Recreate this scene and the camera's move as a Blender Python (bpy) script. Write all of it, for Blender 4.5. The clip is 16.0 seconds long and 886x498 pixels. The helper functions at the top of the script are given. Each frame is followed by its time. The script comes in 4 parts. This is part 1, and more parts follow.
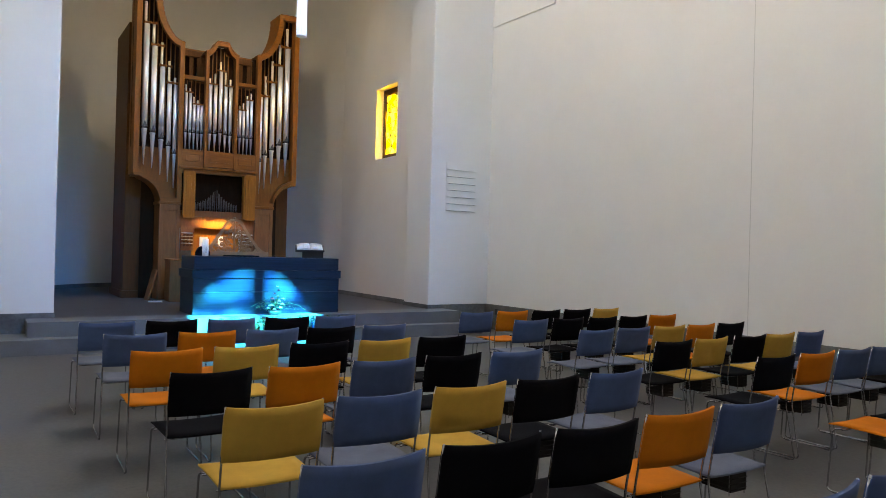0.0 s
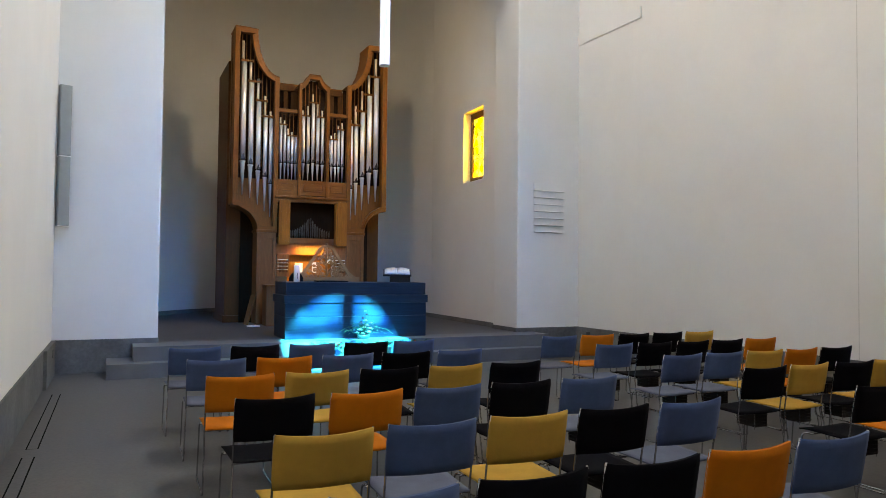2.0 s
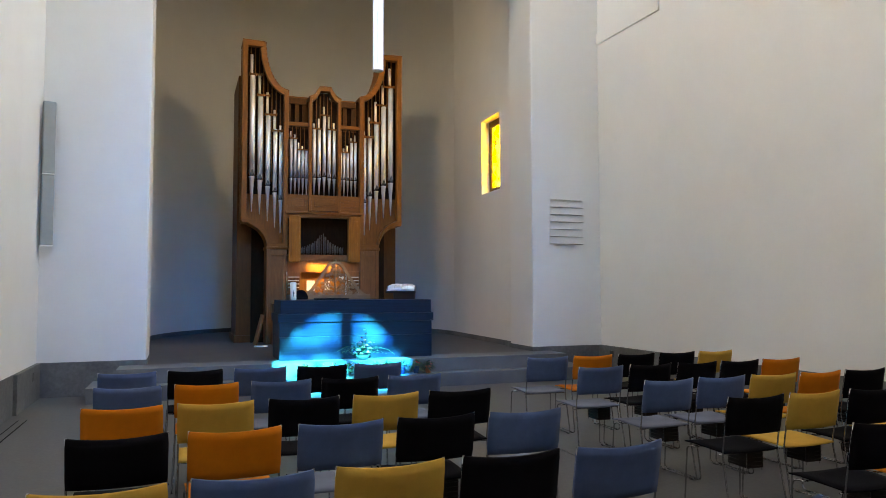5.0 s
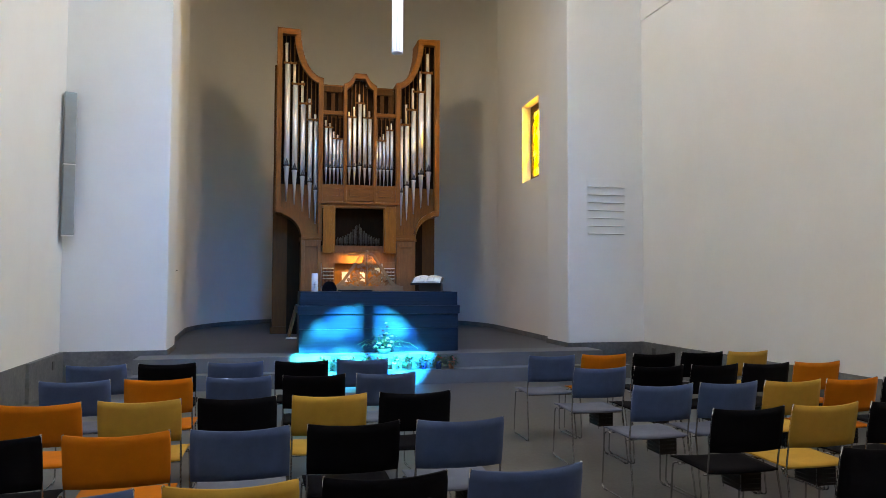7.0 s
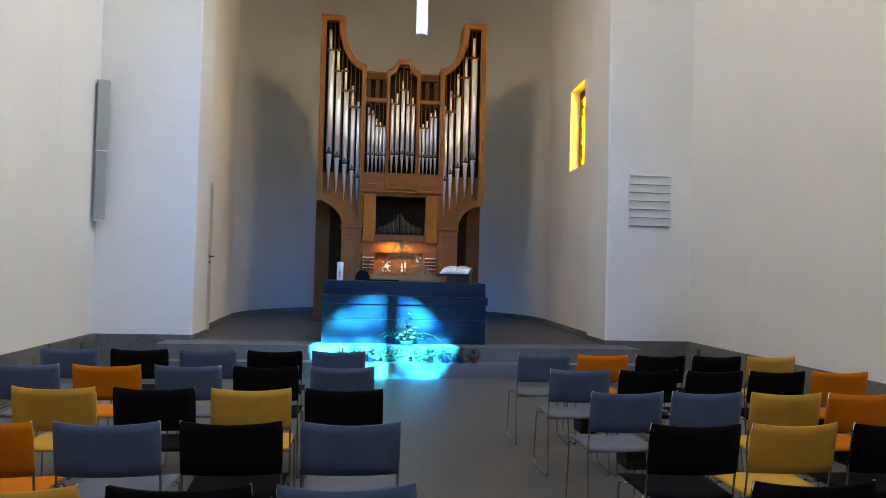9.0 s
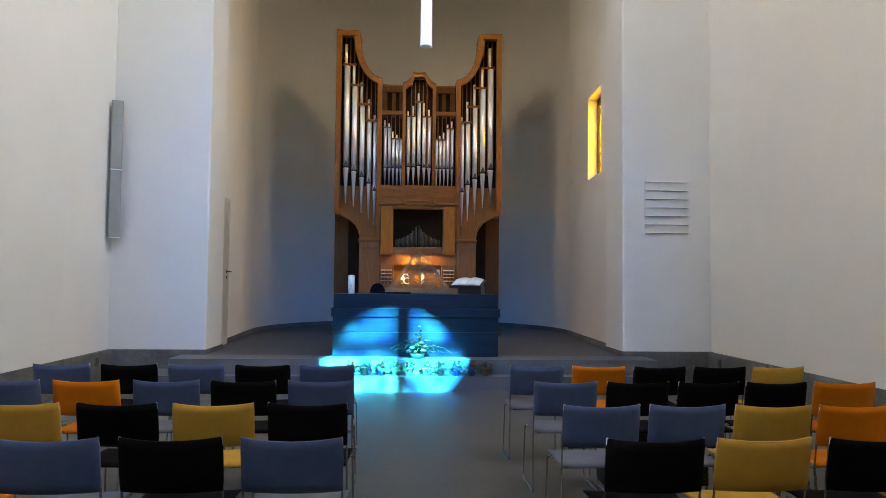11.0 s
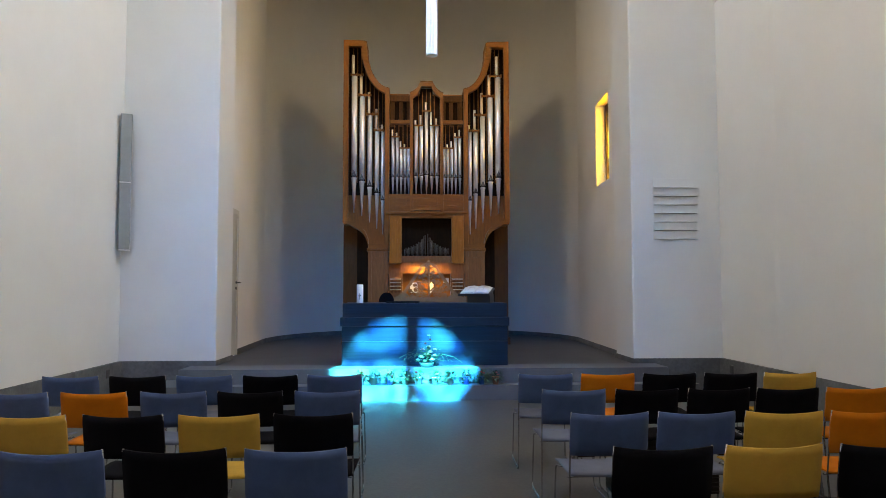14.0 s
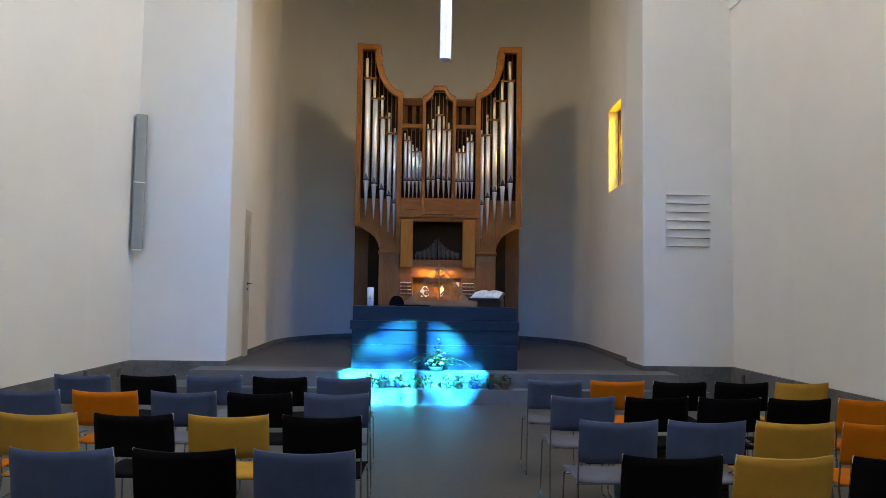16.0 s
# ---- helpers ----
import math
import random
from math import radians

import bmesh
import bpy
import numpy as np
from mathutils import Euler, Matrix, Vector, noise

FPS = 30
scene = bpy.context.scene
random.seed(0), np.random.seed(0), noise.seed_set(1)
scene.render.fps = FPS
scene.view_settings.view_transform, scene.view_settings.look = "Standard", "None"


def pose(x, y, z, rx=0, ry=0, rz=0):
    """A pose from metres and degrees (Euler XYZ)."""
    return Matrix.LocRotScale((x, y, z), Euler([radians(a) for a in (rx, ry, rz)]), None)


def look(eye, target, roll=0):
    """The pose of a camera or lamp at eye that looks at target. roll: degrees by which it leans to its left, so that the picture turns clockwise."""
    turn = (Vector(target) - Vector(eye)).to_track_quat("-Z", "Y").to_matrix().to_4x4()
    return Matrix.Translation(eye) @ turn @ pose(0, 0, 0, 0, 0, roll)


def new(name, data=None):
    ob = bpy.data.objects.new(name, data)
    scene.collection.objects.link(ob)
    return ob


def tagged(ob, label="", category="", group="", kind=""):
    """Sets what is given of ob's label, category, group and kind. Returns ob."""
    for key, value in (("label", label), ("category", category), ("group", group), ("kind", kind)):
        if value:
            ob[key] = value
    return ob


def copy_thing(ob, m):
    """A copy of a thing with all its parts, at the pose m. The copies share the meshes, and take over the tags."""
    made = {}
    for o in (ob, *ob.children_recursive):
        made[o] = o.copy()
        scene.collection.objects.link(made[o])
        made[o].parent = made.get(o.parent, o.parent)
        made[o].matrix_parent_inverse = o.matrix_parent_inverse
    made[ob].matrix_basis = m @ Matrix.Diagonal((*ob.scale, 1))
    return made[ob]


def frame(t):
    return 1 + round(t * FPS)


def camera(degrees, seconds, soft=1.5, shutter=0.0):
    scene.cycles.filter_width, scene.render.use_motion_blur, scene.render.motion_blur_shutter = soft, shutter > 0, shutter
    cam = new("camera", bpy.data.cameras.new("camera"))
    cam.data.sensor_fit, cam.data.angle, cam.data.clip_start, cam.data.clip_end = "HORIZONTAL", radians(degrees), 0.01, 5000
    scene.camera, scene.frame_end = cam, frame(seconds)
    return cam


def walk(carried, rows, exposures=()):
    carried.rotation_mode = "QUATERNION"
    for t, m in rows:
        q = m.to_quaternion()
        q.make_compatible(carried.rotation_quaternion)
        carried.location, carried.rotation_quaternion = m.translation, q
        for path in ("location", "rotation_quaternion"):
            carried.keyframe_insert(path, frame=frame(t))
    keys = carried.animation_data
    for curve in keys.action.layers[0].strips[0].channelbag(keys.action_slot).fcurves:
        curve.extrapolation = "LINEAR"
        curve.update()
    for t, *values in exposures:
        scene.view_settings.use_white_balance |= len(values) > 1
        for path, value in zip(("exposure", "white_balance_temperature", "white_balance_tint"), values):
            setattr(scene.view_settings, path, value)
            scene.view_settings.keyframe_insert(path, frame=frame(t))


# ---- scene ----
cam = camera(63.5, 16.0, 0.7)
PATH = [
    (0, (-4.077, -11.811, 1.534), (-2.995, -10.129, 1.541), 1.5),
    (0.5, (-4.08, -11.823, 1.549), (-3.004, -10.137, 1.561), 2.0),
    (1, (-4.047, -11.844, 1.556), (-3.018, -10.129, 1.571), 1.6),
    (1.5, (-3.949, -11.858, 1.553), (-2.986, -10.105, 1.571), 1.4),
    (2, (-3.831, -11.878, 1.558), (-2.995, -10.062, 1.621), 0.6),
    (2.5, (-3.736, -11.837, 1.528), (-2.925, -10.011, 1.615), 1.2),
    (3, (-3.572, -11.713, 1.542), (-2.82, -9.864, 1.667), 2.4),
    (3.5, (-3.363, -11.641, 1.55), (-2.585, -9.802, 1.659), -0.1),
    (3.7, (-3.291, -11.62, 1.538), (-2.536, -9.771, 1.644), 0.2),
    (5.8, (-2.271, -11.43, 1.547), (-1.681, -9.522, 1.653), -0.6),
    (6, (-2.195, -11.387, 1.534), (-1.665, -9.46, 1.611), 0.4),
    (6.5, (-1.923, -11.386, 1.557), (-1.42, -9.451, 1.609), 0.6),
    (7, (-1.707, -11.304, 1.537), (-1.238, -9.362, 1.625), 0.2),
    (7.5, (-1.444, -11.24, 1.549), (-1.058, -9.279, 1.628), 0.2),
    (8, (-1.143, -11.256, 1.543), (-0.856, -9.277, 1.57), 1.1),
    (8.5, (-0.924, -11.245, 1.551), (-0.629, -9.267, 1.588), 0.7),
    (9, (-0.705, -11.101, 1.547), (-0.478, -9.115, 1.607), 1.4),
    (9.2, (-0.634, -11.056, 1.546), (-0.392, -9.072, 1.627), 0.9),
    (11.5, (-0.203, -11.032, 1.541), (-0.11, -9.037, 1.634), 0.5),
    (12, (-0.202, -11.024, 1.54), (-0.106, -9.028, 1.627), 0.4),
    (12.5, (-0.198, -11.018, 1.541), (-0.1, -9.023, 1.642), 0.2),
    (13, (-0.198, -11.02, 1.542), (-0.11, -9.025, 1.662), 0.2),
    (13.5, (-0.192, -11.022, 1.536), (-0.114, -9.028, 1.658), 0.1),
    (14, (-0.188, -11.021, 1.54), (-0.107, -9.027, 1.657), -0.1),
    (14.5, (-0.19, -11.024, 1.539), (-0.103, -9.03, 1.656), 0.2),
    (15, (-0.193, -11.024, 1.543), (-0.124, -9.029, 1.663), 0.3),
    (15.5, (-0.189, -11.025, 1.539), (-0.141, -9.029, 1.66), 0.4),
    (16, (-0.191, -11.025, 1.541), (-0.14, -9.03, 1.669), 0.8),
]
walk(cam, [(t, look(eye, target, roll)) for t, eye, target, roll in PATH],
     ((0.0, 5.92, 7050, 10.5), (3.7, 5.83, 7150, 10.2), (6.5, 5.88, 7200, 10), (9.2, 5.84, 7250, 10.5), (11.5, 5.74, 7250, 11), (16.0, 5.7, 7250, 11)))

# ---- main measures of the plan ----
H_ROOF, Y_REAR, PLAT = 15.6, -13.2, 0.42
XL0, XL1 = -4.63, -4.60          # left nave wall at the chancel and at the rear
XR0, XR1 = 4.62, 4.84            # right nave wall
PX = 3.205                        # chancel arch, half width

SUN_EL = 42.5                    # height of the sun in degrees
REAR_X = (-3.0, 2.9)               # unseen slit windows added in the rear wall
ROSE_Z, ROSE_X, ROSE_R = 0.16 + 13.01 * math.tan(radians(SUN_EL)), -0.32, 1.05

def lerp_x(x0, x1, y):
    return x0 + (x1 - x0) * (y / Y_REAR)


# ---- world, sun and large lights ----
world = bpy.data.worlds.new("sky_world")
scene.world = world
world.use_nodes = True
wn = world.node_tree
sky = wn.nodes.new("ShaderNodeTexSky")
sky.sky_type = "NISHITA"
sky.sun_disc = False
sky.sun_elevation = radians(SUN_EL)
sky.sun_rotation = radians(180)
wn.nodes["Background"].inputs["Strength"].default_value = 0.05
wn.links.new(sky.outputs["Color"], wn.nodes["Background"].inputs["Color"])

sun_data = bpy.data.lights.new("sun", "SUN")
sun_data.energy = 5.0
sun_data.angle = radians(0.53)
sun_data.color = (1.0, 0.95, 0.86)
sun = new("sun", sun_data)
sun.matrix_world = look((0, -30, 30 * math.tan(radians(SUN_EL))), (0, 0, 0))


def area_lamp(name, eye, target, sx, sy, watts, color, spread=180.0):
    data = bpy.data.lights.new(name, "AREA")
    data.shape = "RECTANGLE"
    data.size, data.size_y, data.energy, data.color = sx, sy, watts, color
    data.spread = radians(spread)
    ob = new(name, data)
    ob.matrix_world = look(eye, target)
    return ob


# daylight added in unseen high nave openings, and an unseen lamp over the arch
for wy, watts in ((-2.9, 6.6), (-6.0, 7.0), (-9.4, 4.6)):
    ey = wy - 0.7 if wy > -3 else wy
    area_lamp("unseen_window_light", (lerp_x(XR0, XR1, wy) + 0.22, ey, 13.0), (0.0, ey, 9.3), 1.5, 2.7, watts * 0.44, (0.98, 0.97, 0.95), 100.0)
    area_lamp("unseen_window_light", (lerp_x(XL0, XL1, wy) - 0.22, wy, 13.0), (0.0, wy, 10.5), 1.5, 2.7, watts * 0.245, (1.0, 0.74, 0.40), 100.0)
area_lamp("slit_daylight", (lerp_x(XR0, XR1, -2.39) + 0.14, -2.385, 8.5), (0.0, -2.385, 8.5), 0.42, 3.9, 0.28, (1.0, 0.96, 0.9))
# added strips of light that put the bright streaks on the organ pipes
for wx in REAR_X:
    area_lamp("unseen_window_light", (wx, Y_REAR - 0.06, 7.9), (wx, 0.0, 7.9), 0.24, 7.0, 0.05, (1.0, 0.95, 0.87))
rose_sky = area_lamp("rose_daylight", (ROSE_X, Y_REAR - 0.35, ROSE_Z), (ROSE_X - 0.1, 2.2, 0.2), 2.0, 2.0, 2.4, (0.0, 0.37, 1.0))
rose_sky.data.spread = radians(33)
rose_sky.data.shape = "DISK"
area_lamp("amber_daylight", (3.82, 2.19, 4.35), (0.0, 2.19, 4.2), 1.02, 1.58, 1.9, (1.0, 0.86, 0.30))
# unseen lamp, inferred from the organ's shadow on the apse
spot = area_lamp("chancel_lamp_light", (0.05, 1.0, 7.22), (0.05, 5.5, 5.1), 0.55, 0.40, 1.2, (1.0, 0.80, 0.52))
console_glow = area_lamp("console_lamp_light", (0.055, 3.22, 2.03), (0.055, 3.50, 1.4), 0.52, 0.04, 0.30, (1.0, 0.50, 0.07))


# ---- materials ----
def material(name, color, rough=0.6, metal=0.0, var=0.15, scale=6.0, bump=0.15, bump_scale=40.0, stretch=(1, 1, 1),
             color2=None, spec=0.5, sheen=0.0, island=0.0):
    m = bpy.data.materials.new(name)
    m.use_nodes = True
    nt = m.node_tree
    n, l = nt.nodes, nt.links
    bs = n["Principled BSDF"]
    tc = n.new("ShaderNodeTexCoord")
    mp = n.new("ShaderNodeMapping")
    mp.inputs["Scale"].default_value = stretch
    l.new(tc.outputs["Object"], mp.inputs["Vector"])
    big = n.new("ShaderNodeTexNoise")
    big.inputs["Scale"].default_value = scale
    big.inputs["Detail"].default_value = 6
    big.inputs["Roughness"].default_value = 0.62
    l.new(mp.outputs["Vector"], big.inputs["Vector"])
    fine = n.new("ShaderNodeTexNoise")
    fine.inputs["Scale"].default_value = bump_scale
    fine.inputs["Detail"].default_value = 4
    l.new(mp.outputs["Vector"], fine.inputs["Vector"])
    ramp = n.new("ShaderNodeValToRGB")
    c2 = color2 or tuple(c * (1 - var) for c in color)
    c1 = color if color2 else tuple(min(1, c * (1 + var)) for c in color)
    ramp.color_ramp.elements[0].position, ramp.color_ramp.elements[1].position = 0.3, 0.7
    ramp.color_ramp.elements[0].color = (*c2, 1)
    ramp.color_ramp.elements[1].color = (*c1, 1)
    l.new(big.outputs["Fac"], ramp.inputs["Fac"])
    mix = n.new("ShaderNodeMix")
    mix.data_type, mix.blend_type = "RGBA", "OVERLAY"
    mix.inputs["Factor"].default_value = min(0.6, var * 1.6)
    l.new(ramp.outputs["Color"], mix.inputs["A"])
    l.new(fine.outputs["Color"], mix.inputs["B"])
    gray = n.new("ShaderNodeRGBToBW")
    l.new(fine.outputs["Color"], gray.inputs["Color"])
    l.new(gray.outputs["Val"], mix.inputs["B"])
    l.new(mix.outputs["Result"], bs.inputs["Base Color"])
    rr = n.new("ShaderNodeMapRange")
    rr.inputs["To Min"].default_value = max(0.02, rough - 0.09)
    rr.inputs["To Max"].default_value = min(1.0, rough + 0.09)
    l.new(big.outputs["Fac"], rr.inputs["Value"])
    l.new(rr.outputs["Result"], bs.inputs["Roughness"])
    bs.inputs["Metallic"].default_value = metal
    bs.inputs["Specular IOR Level"].default_value = spec
    bs.inputs["Sheen Weight"].default_value = sheen
    if bump:
        bp = n.new("ShaderNodeBump")
        bp.inputs["Strength"].default_value = bump
        bp.inputs["Distance"].default_value = 0.004
        l.new(fine.outputs["Fac"], bp.inputs["Height"])
        l.new(bp.outputs["Normal"], bs.inputs["Normal"])
    return m


M_PLASTER = material("white_plaster", (0.70, 0.695, 0.68), 0.85, var=0.03, scale=0.9, bump=0.12, bump_scale=28, spec=0.2)
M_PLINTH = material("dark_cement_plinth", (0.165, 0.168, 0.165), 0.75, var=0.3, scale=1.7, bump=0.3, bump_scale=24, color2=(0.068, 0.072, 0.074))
M_FLOOR = material("grey_screed_floor", (0.102, 0.097, 0.090), 0.5, var=0.3, scale=1.1, bump=0.05, bump_scale=38, spec=0.3, color2=(0.062, 0.063, 0.066))
M_PLATFORM = material("dark_chancel_screed", (0.072, 0.070, 0.067), 0.5, var=0.3, scale=1.1, bump=0.05, bump_scale=38, spec=0.3, color2=(0.045, 0.046, 0.048))
M_STEP = material("grey_stone_step", (0.118, 0.122, 0.128), 0.6, var=0.12, scale=3.0, bump=0.08, bump_scale=60)
M_CEIL = material("ceiling_paint", (0.74, 0.73, 0.70), 0.85, var=0.03, scale=1.0)
M_JOINTSHADE = material("grey_joint_shade", (0.54, 0.535, 0.52), 0.7, var=0.12, scale=7.0, bump=0.1)
M_ALTAR = material("black_stained_wood", (0.006, 0.017, 0.036), 0.5, var=0.35, scale=5.0, bump=0.35, bump_scale=26, stretch=(0.35, 3, 9), spec=0.2)
# paler stained wood, paints the light caught along the beams' rubbed edges
M_EDGELIT = material("lit_edge_wood", (0.035, 0.05, 0.068), 0.45, var=0.6, scale=4.0, bump=0.2, bump_scale=30, stretch=(1, 3, 9), color2=(0.006, 0.017, 0.036))
M_OAK = material("oak", (0.185, 0.069, 0.0085), 0.5, var=0.26, scale=5, bump=0.14, bump_scale=30, spec=0.22, stretch=(5, 5, 0.7))
M_OAKH = material("oak_across", (0.185, 0.069, 0.0085), 0.5, var=0.26, scale=5, bump=0.14, bump_scale=30, spec=0.22, stretch=(0.7, 5, 5))
# darker copy of the oak; the rear case's shade is in the colour
M_OAKSHADE = material("shaded_oak", (0.085, 0.033, 0.006), 0.5, spec=0.2, var=0.2, scale=5, bump=0.1, stretch=(5, 5, 0.7))
M_OAKPALE = material("pale_oak", (0.17, 0.076, 0.024), 0.5, spec=0.25, var=0.2, scale=5, bump=0.1, bump_scale=30, stretch=(5, 5, 0.8))
M_CARVED = material("carved_limewood", (0.21, 0.125, 0.055), 0.55, var=0.2, scale=7, bump=0.15, bump_scale=40)
M_ORANGEWOOD = material("honey_pine", (0.27, 0.102, 0.010), 0.42, spec=0.2, var=0.18, scale=5, bump=0.08, stretch=(5, 5, 0.7))
# near-black, so its sheets stand for the shade inside the open case
M_CASESHADE = material("inner_shade_wood", (0.020, 0.0095, 0.004), 0.8, var=0.25, scale=5, stretch=(4, 4, 0.7), spec=0.08)
M_TIN = material("pipe_tin", (0.95, 0.96, 0.97), 0.2, metal=0.5, var=0.05, scale=3, bump=0.0, bump_scale=20, stretch=(3, 3, 0.5))
M_TINOLD = material("pipe_lead_dull", (0.10, 0.098, 0.095), 0.45, metal=1.0, var=0.12, scale=6, bump=0.04)
M_CHROME = material("chrome", (0.42, 0.42, 0.43), 0.2, metal=1.0, var=0.02, bump=0.0)
M_SLOT = material("black_slot", (0.006, 0.006, 0.006), 0.95, var=0.1, bump=0.0, spec=0.05)
M_BLACK = material("black_lacquer", (0.012, 0.012, 0.013), 0.4, var=0.1, bump=0.05)
M_FAB_BLUE = material("blue_grey_wool", (0.058, 0.090, 0.190), 0.95, var=0.14, scale=9, bump=0.12, bump_scale=420, spec=0.15, sheen=0.05)
# paler copy of the blue wool, with the seats' top light painted in
M_FAB_SEAT = material("toplit_blue_grey_wool", (0.105, 0.118, 0.165), 0.95, var=0.16, scale=7, bump=0.12, bump_scale=420, spec=0.15, sheen=0.05)
M_RACK = material("rack_brown_black", (0.014, 0.010, 0.008), 0.6, var=0.2, scale=12, bump=0.05, spec=0.2)
M_FAB_BLACK = material("black_wool", (0.005, 0.005, 0.007), 0.95, var=0.2, scale=9, bump=0.12, bump_scale=420, spec=0.05)
M_FAB_YELLOW = material("mustard_wool", (0.46, 0.265, 0.045), 0.95, var=0.1, scale=9, bump=0.12, bump_scale=420, spec=0.15)
M_FAB_ORANGE = material("orange_wool", (0.50, 0.14, 0.006), 0.95, var=0.1, scale=9, bump=0.12, bump_scale=420, spec=0.15)
M_GREYMETAL = material("grey_painted_metal", (0.27, 0.29, 0.285), 0.5, var=0.06, scale=8, bump=0.1, bump_scale=300)
M_WHITEMETAL = material("white_painted_metal", (0.74, 0.74, 0.72), 0.5, var=0.03, scale=8, bump=0.03)
M_DARKMETAL = material("dark_metal", (0.03, 0.03, 0.03), 0.5, var=0.1)
M_PAPER = material("paper", (0.66, 0.66, 0.62), 0.8, var=0.04, scale=12, bump=0.1, bump_scale=90)
M_PRINT = material("grey_print", (0.30, 0.30, 0.30), 0.8, var=0.05, bump=0.0)
M_WAX = material("white_wax", (0.82, 0.81, 0.76), 0.45, var=0.03, scale=8, bump=0.05)
M_LEAF = material("leaf_green", (0.045, 0.095, 0.03), 0.5, var=0.4, scale=14, bump=0.1)
M_LEAF2 = material("leaf_dark", (0.025, 0.06, 0.028), 0.5, var=0.4, scale=14, bump=0.1)
M_PINK = material("petal_pink", (0.72, 0.22, 0.24), 0.7, var=0.2, scale=18, bump=0.1)
M_RED = material("petal_red", (0.55, 0.03, 0.03), 0.7, var=0.25, scale=18, bump=0.1)
M_SALMON = material("petal_salmon", (0.75, 0.33, 0.2), 0.7, var=0.2, scale=18, bump=0.1)
M_WHITEPETAL = material("petal_white", (0.80, 0.79, 0.74), 0.7, var=0.06, scale=18, bump=0.1)
M_POTBLUE = material("glazed_blue_pot", (0.06, 0.12, 0.30), 0.25, var=0.12, scale=8, bump=0.03)
M_POTTIN = material("zinc_pot", (0.42, 0.43, 0.44), 0.35, metal=0.8, var=0.15, scale=9, bump=0.05)
M_POTTERRA = material("terracotta_pot", (0.42, 0.16, 0.08), 0.75, var=0.15, scale=9, bump=0.1)
M_WHITEGLAZE = material("dark_glazed_bowl", (0.06, 0.075, 0.06), 0.3, var=0.03, scale=8, bump=0.02)
M_DOOR = material("grey_painted_door", (0.47, 0.45, 0.40), 0.5, var=0.04, scale=4, bump=0.04)
M_FIELD = material("brown_inner_board", (0.085, 0.034, 0.009), 0.7, var=0.25, scale=5, stretch=(4, 4, 0.7), spec=0.15)
M_GILT = material("aged_pipe_top", (0.88, 0.79, 0.64), 0.38, metal=0.75, var=0.08, scale=6, bump=0.03)
M_FRAMEWOOD = material("brown_window_frame", (0.085, 0.045, 0.018), 0.5, var=0.2, scale=8, stretch=(4, 4, 0.8))
M_LEAD = material("lead_came", (0.03, 0.028, 0.025), 0.55, metal=0.6, var=0.2, scale=20)


def glass_stained(name, c_a, c_b, scale, milky=0.0):
    """Coloured window glass in irregular pieces; light passes straight and takes the colour."""
    m = bpy.data.materials.new(name)
    m.use_nodes = True
    n, l = m.node_tree.nodes, m.node_tree.links
    n.remove(n["Principled BSDF"])
    out = n["Material Output"]
    tc = n.new("ShaderNodeTexCoord")
    vo = n.new("ShaderNodeTexVoronoi")
    vo.inputs["Scale"].default_value = scale
    l.new(tc.outputs["Object"], vo.inputs["Vector"])
    bw = n.new("ShaderNodeRGBToBW")
    l.new(vo.outputs["Color"], bw.inputs["Color"])
    ramp = n.new("ShaderNodeValToRGB")
    ramp.color_ramp.elements[0].position, ramp.color_ramp.elements[1].position = 0.25, 0.75
    ramp.color_ramp.elements[0].color, ramp.color_ramp.elements[1].color = (*c_a, 1), (*c_b, 1)
    l.new(bw.outputs["Val"], ramp.inputs["Fac"])
    tr = n.new("ShaderNodeBsdfTransparent")
    l.new(ramp.outputs["Color"], tr.inputs["Color"])
    gl = n.new("ShaderNodeBsdfGlossy")
    gl.inputs["Roughness"].default_value = 0.08
    mx = n.new("ShaderNodeMixShader")
    mx.inputs["Fac"].default_value = 0.05
    if milky:
        tl = n.new("ShaderNodeBsdfTranslucent")
        l.new(ramp.outputs["Color"], tl.inputs["Color"])
        mm = n.new("ShaderNodeMixShader")
        mm.inputs["Fac"].default_value = milky
        l.new(tr.outputs["BSDF"], mm.inputs[1])
        l.new(tl.outputs["BSDF"], mm.inputs[2])
        l.new(mm.outputs["Shader"], mx.inputs[1])
    else:
        l.new(tr.outputs["BSDF"], mx.inputs[1])
    l.new(gl.outputs["BSDF"], mx.inputs[2])
    l.new(mx.outputs["Shader"], out.inputs["Surface"])
    return m


M_GLASS_BLUE = glass_stained("blue_stained_glass", (0.008, 0.40, 0.80), (0.17, 0.86, 1.0), 4.2)
M_GLASS_CLEAR = glass_stained("clear_window_glass", (0.93, 0.94, 0.94), (0.97, 0.97, 0.97), 1.0)
M_GLASS_AMBER = glass_stained("amber_stained_glass", (0.94, 0.58, 0.012), (1.0, 0.88, 0.22), 7.0, 0.55)


# ---- building helpers ----
def box(bm, x0, y0, z0, x1, y1, z1, bevel=0.0, m=None):
    r = bmesh.ops.create_cube(bm, size=1.0)
    vs = r["verts"]
    mat = Matrix.Translation(((x0 + x1) / 2, (y0 + y1) / 2, (z0 + z1) / 2)) @ Matrix.Diagonal((abs(x1 - x0), abs(y1 - y0), abs(z1 - z0), 1))
    bmesh.ops.transform(bm, matrix=(m @ mat) if m else mat, verts=vs)
    if bevel:
        es = list({e for v in vs for e in v.link_edges})
        bmesh.ops.bevel(bm, geom=es, offset=bevel, segments=2, affect="EDGES", profile=0.6)
    return bm


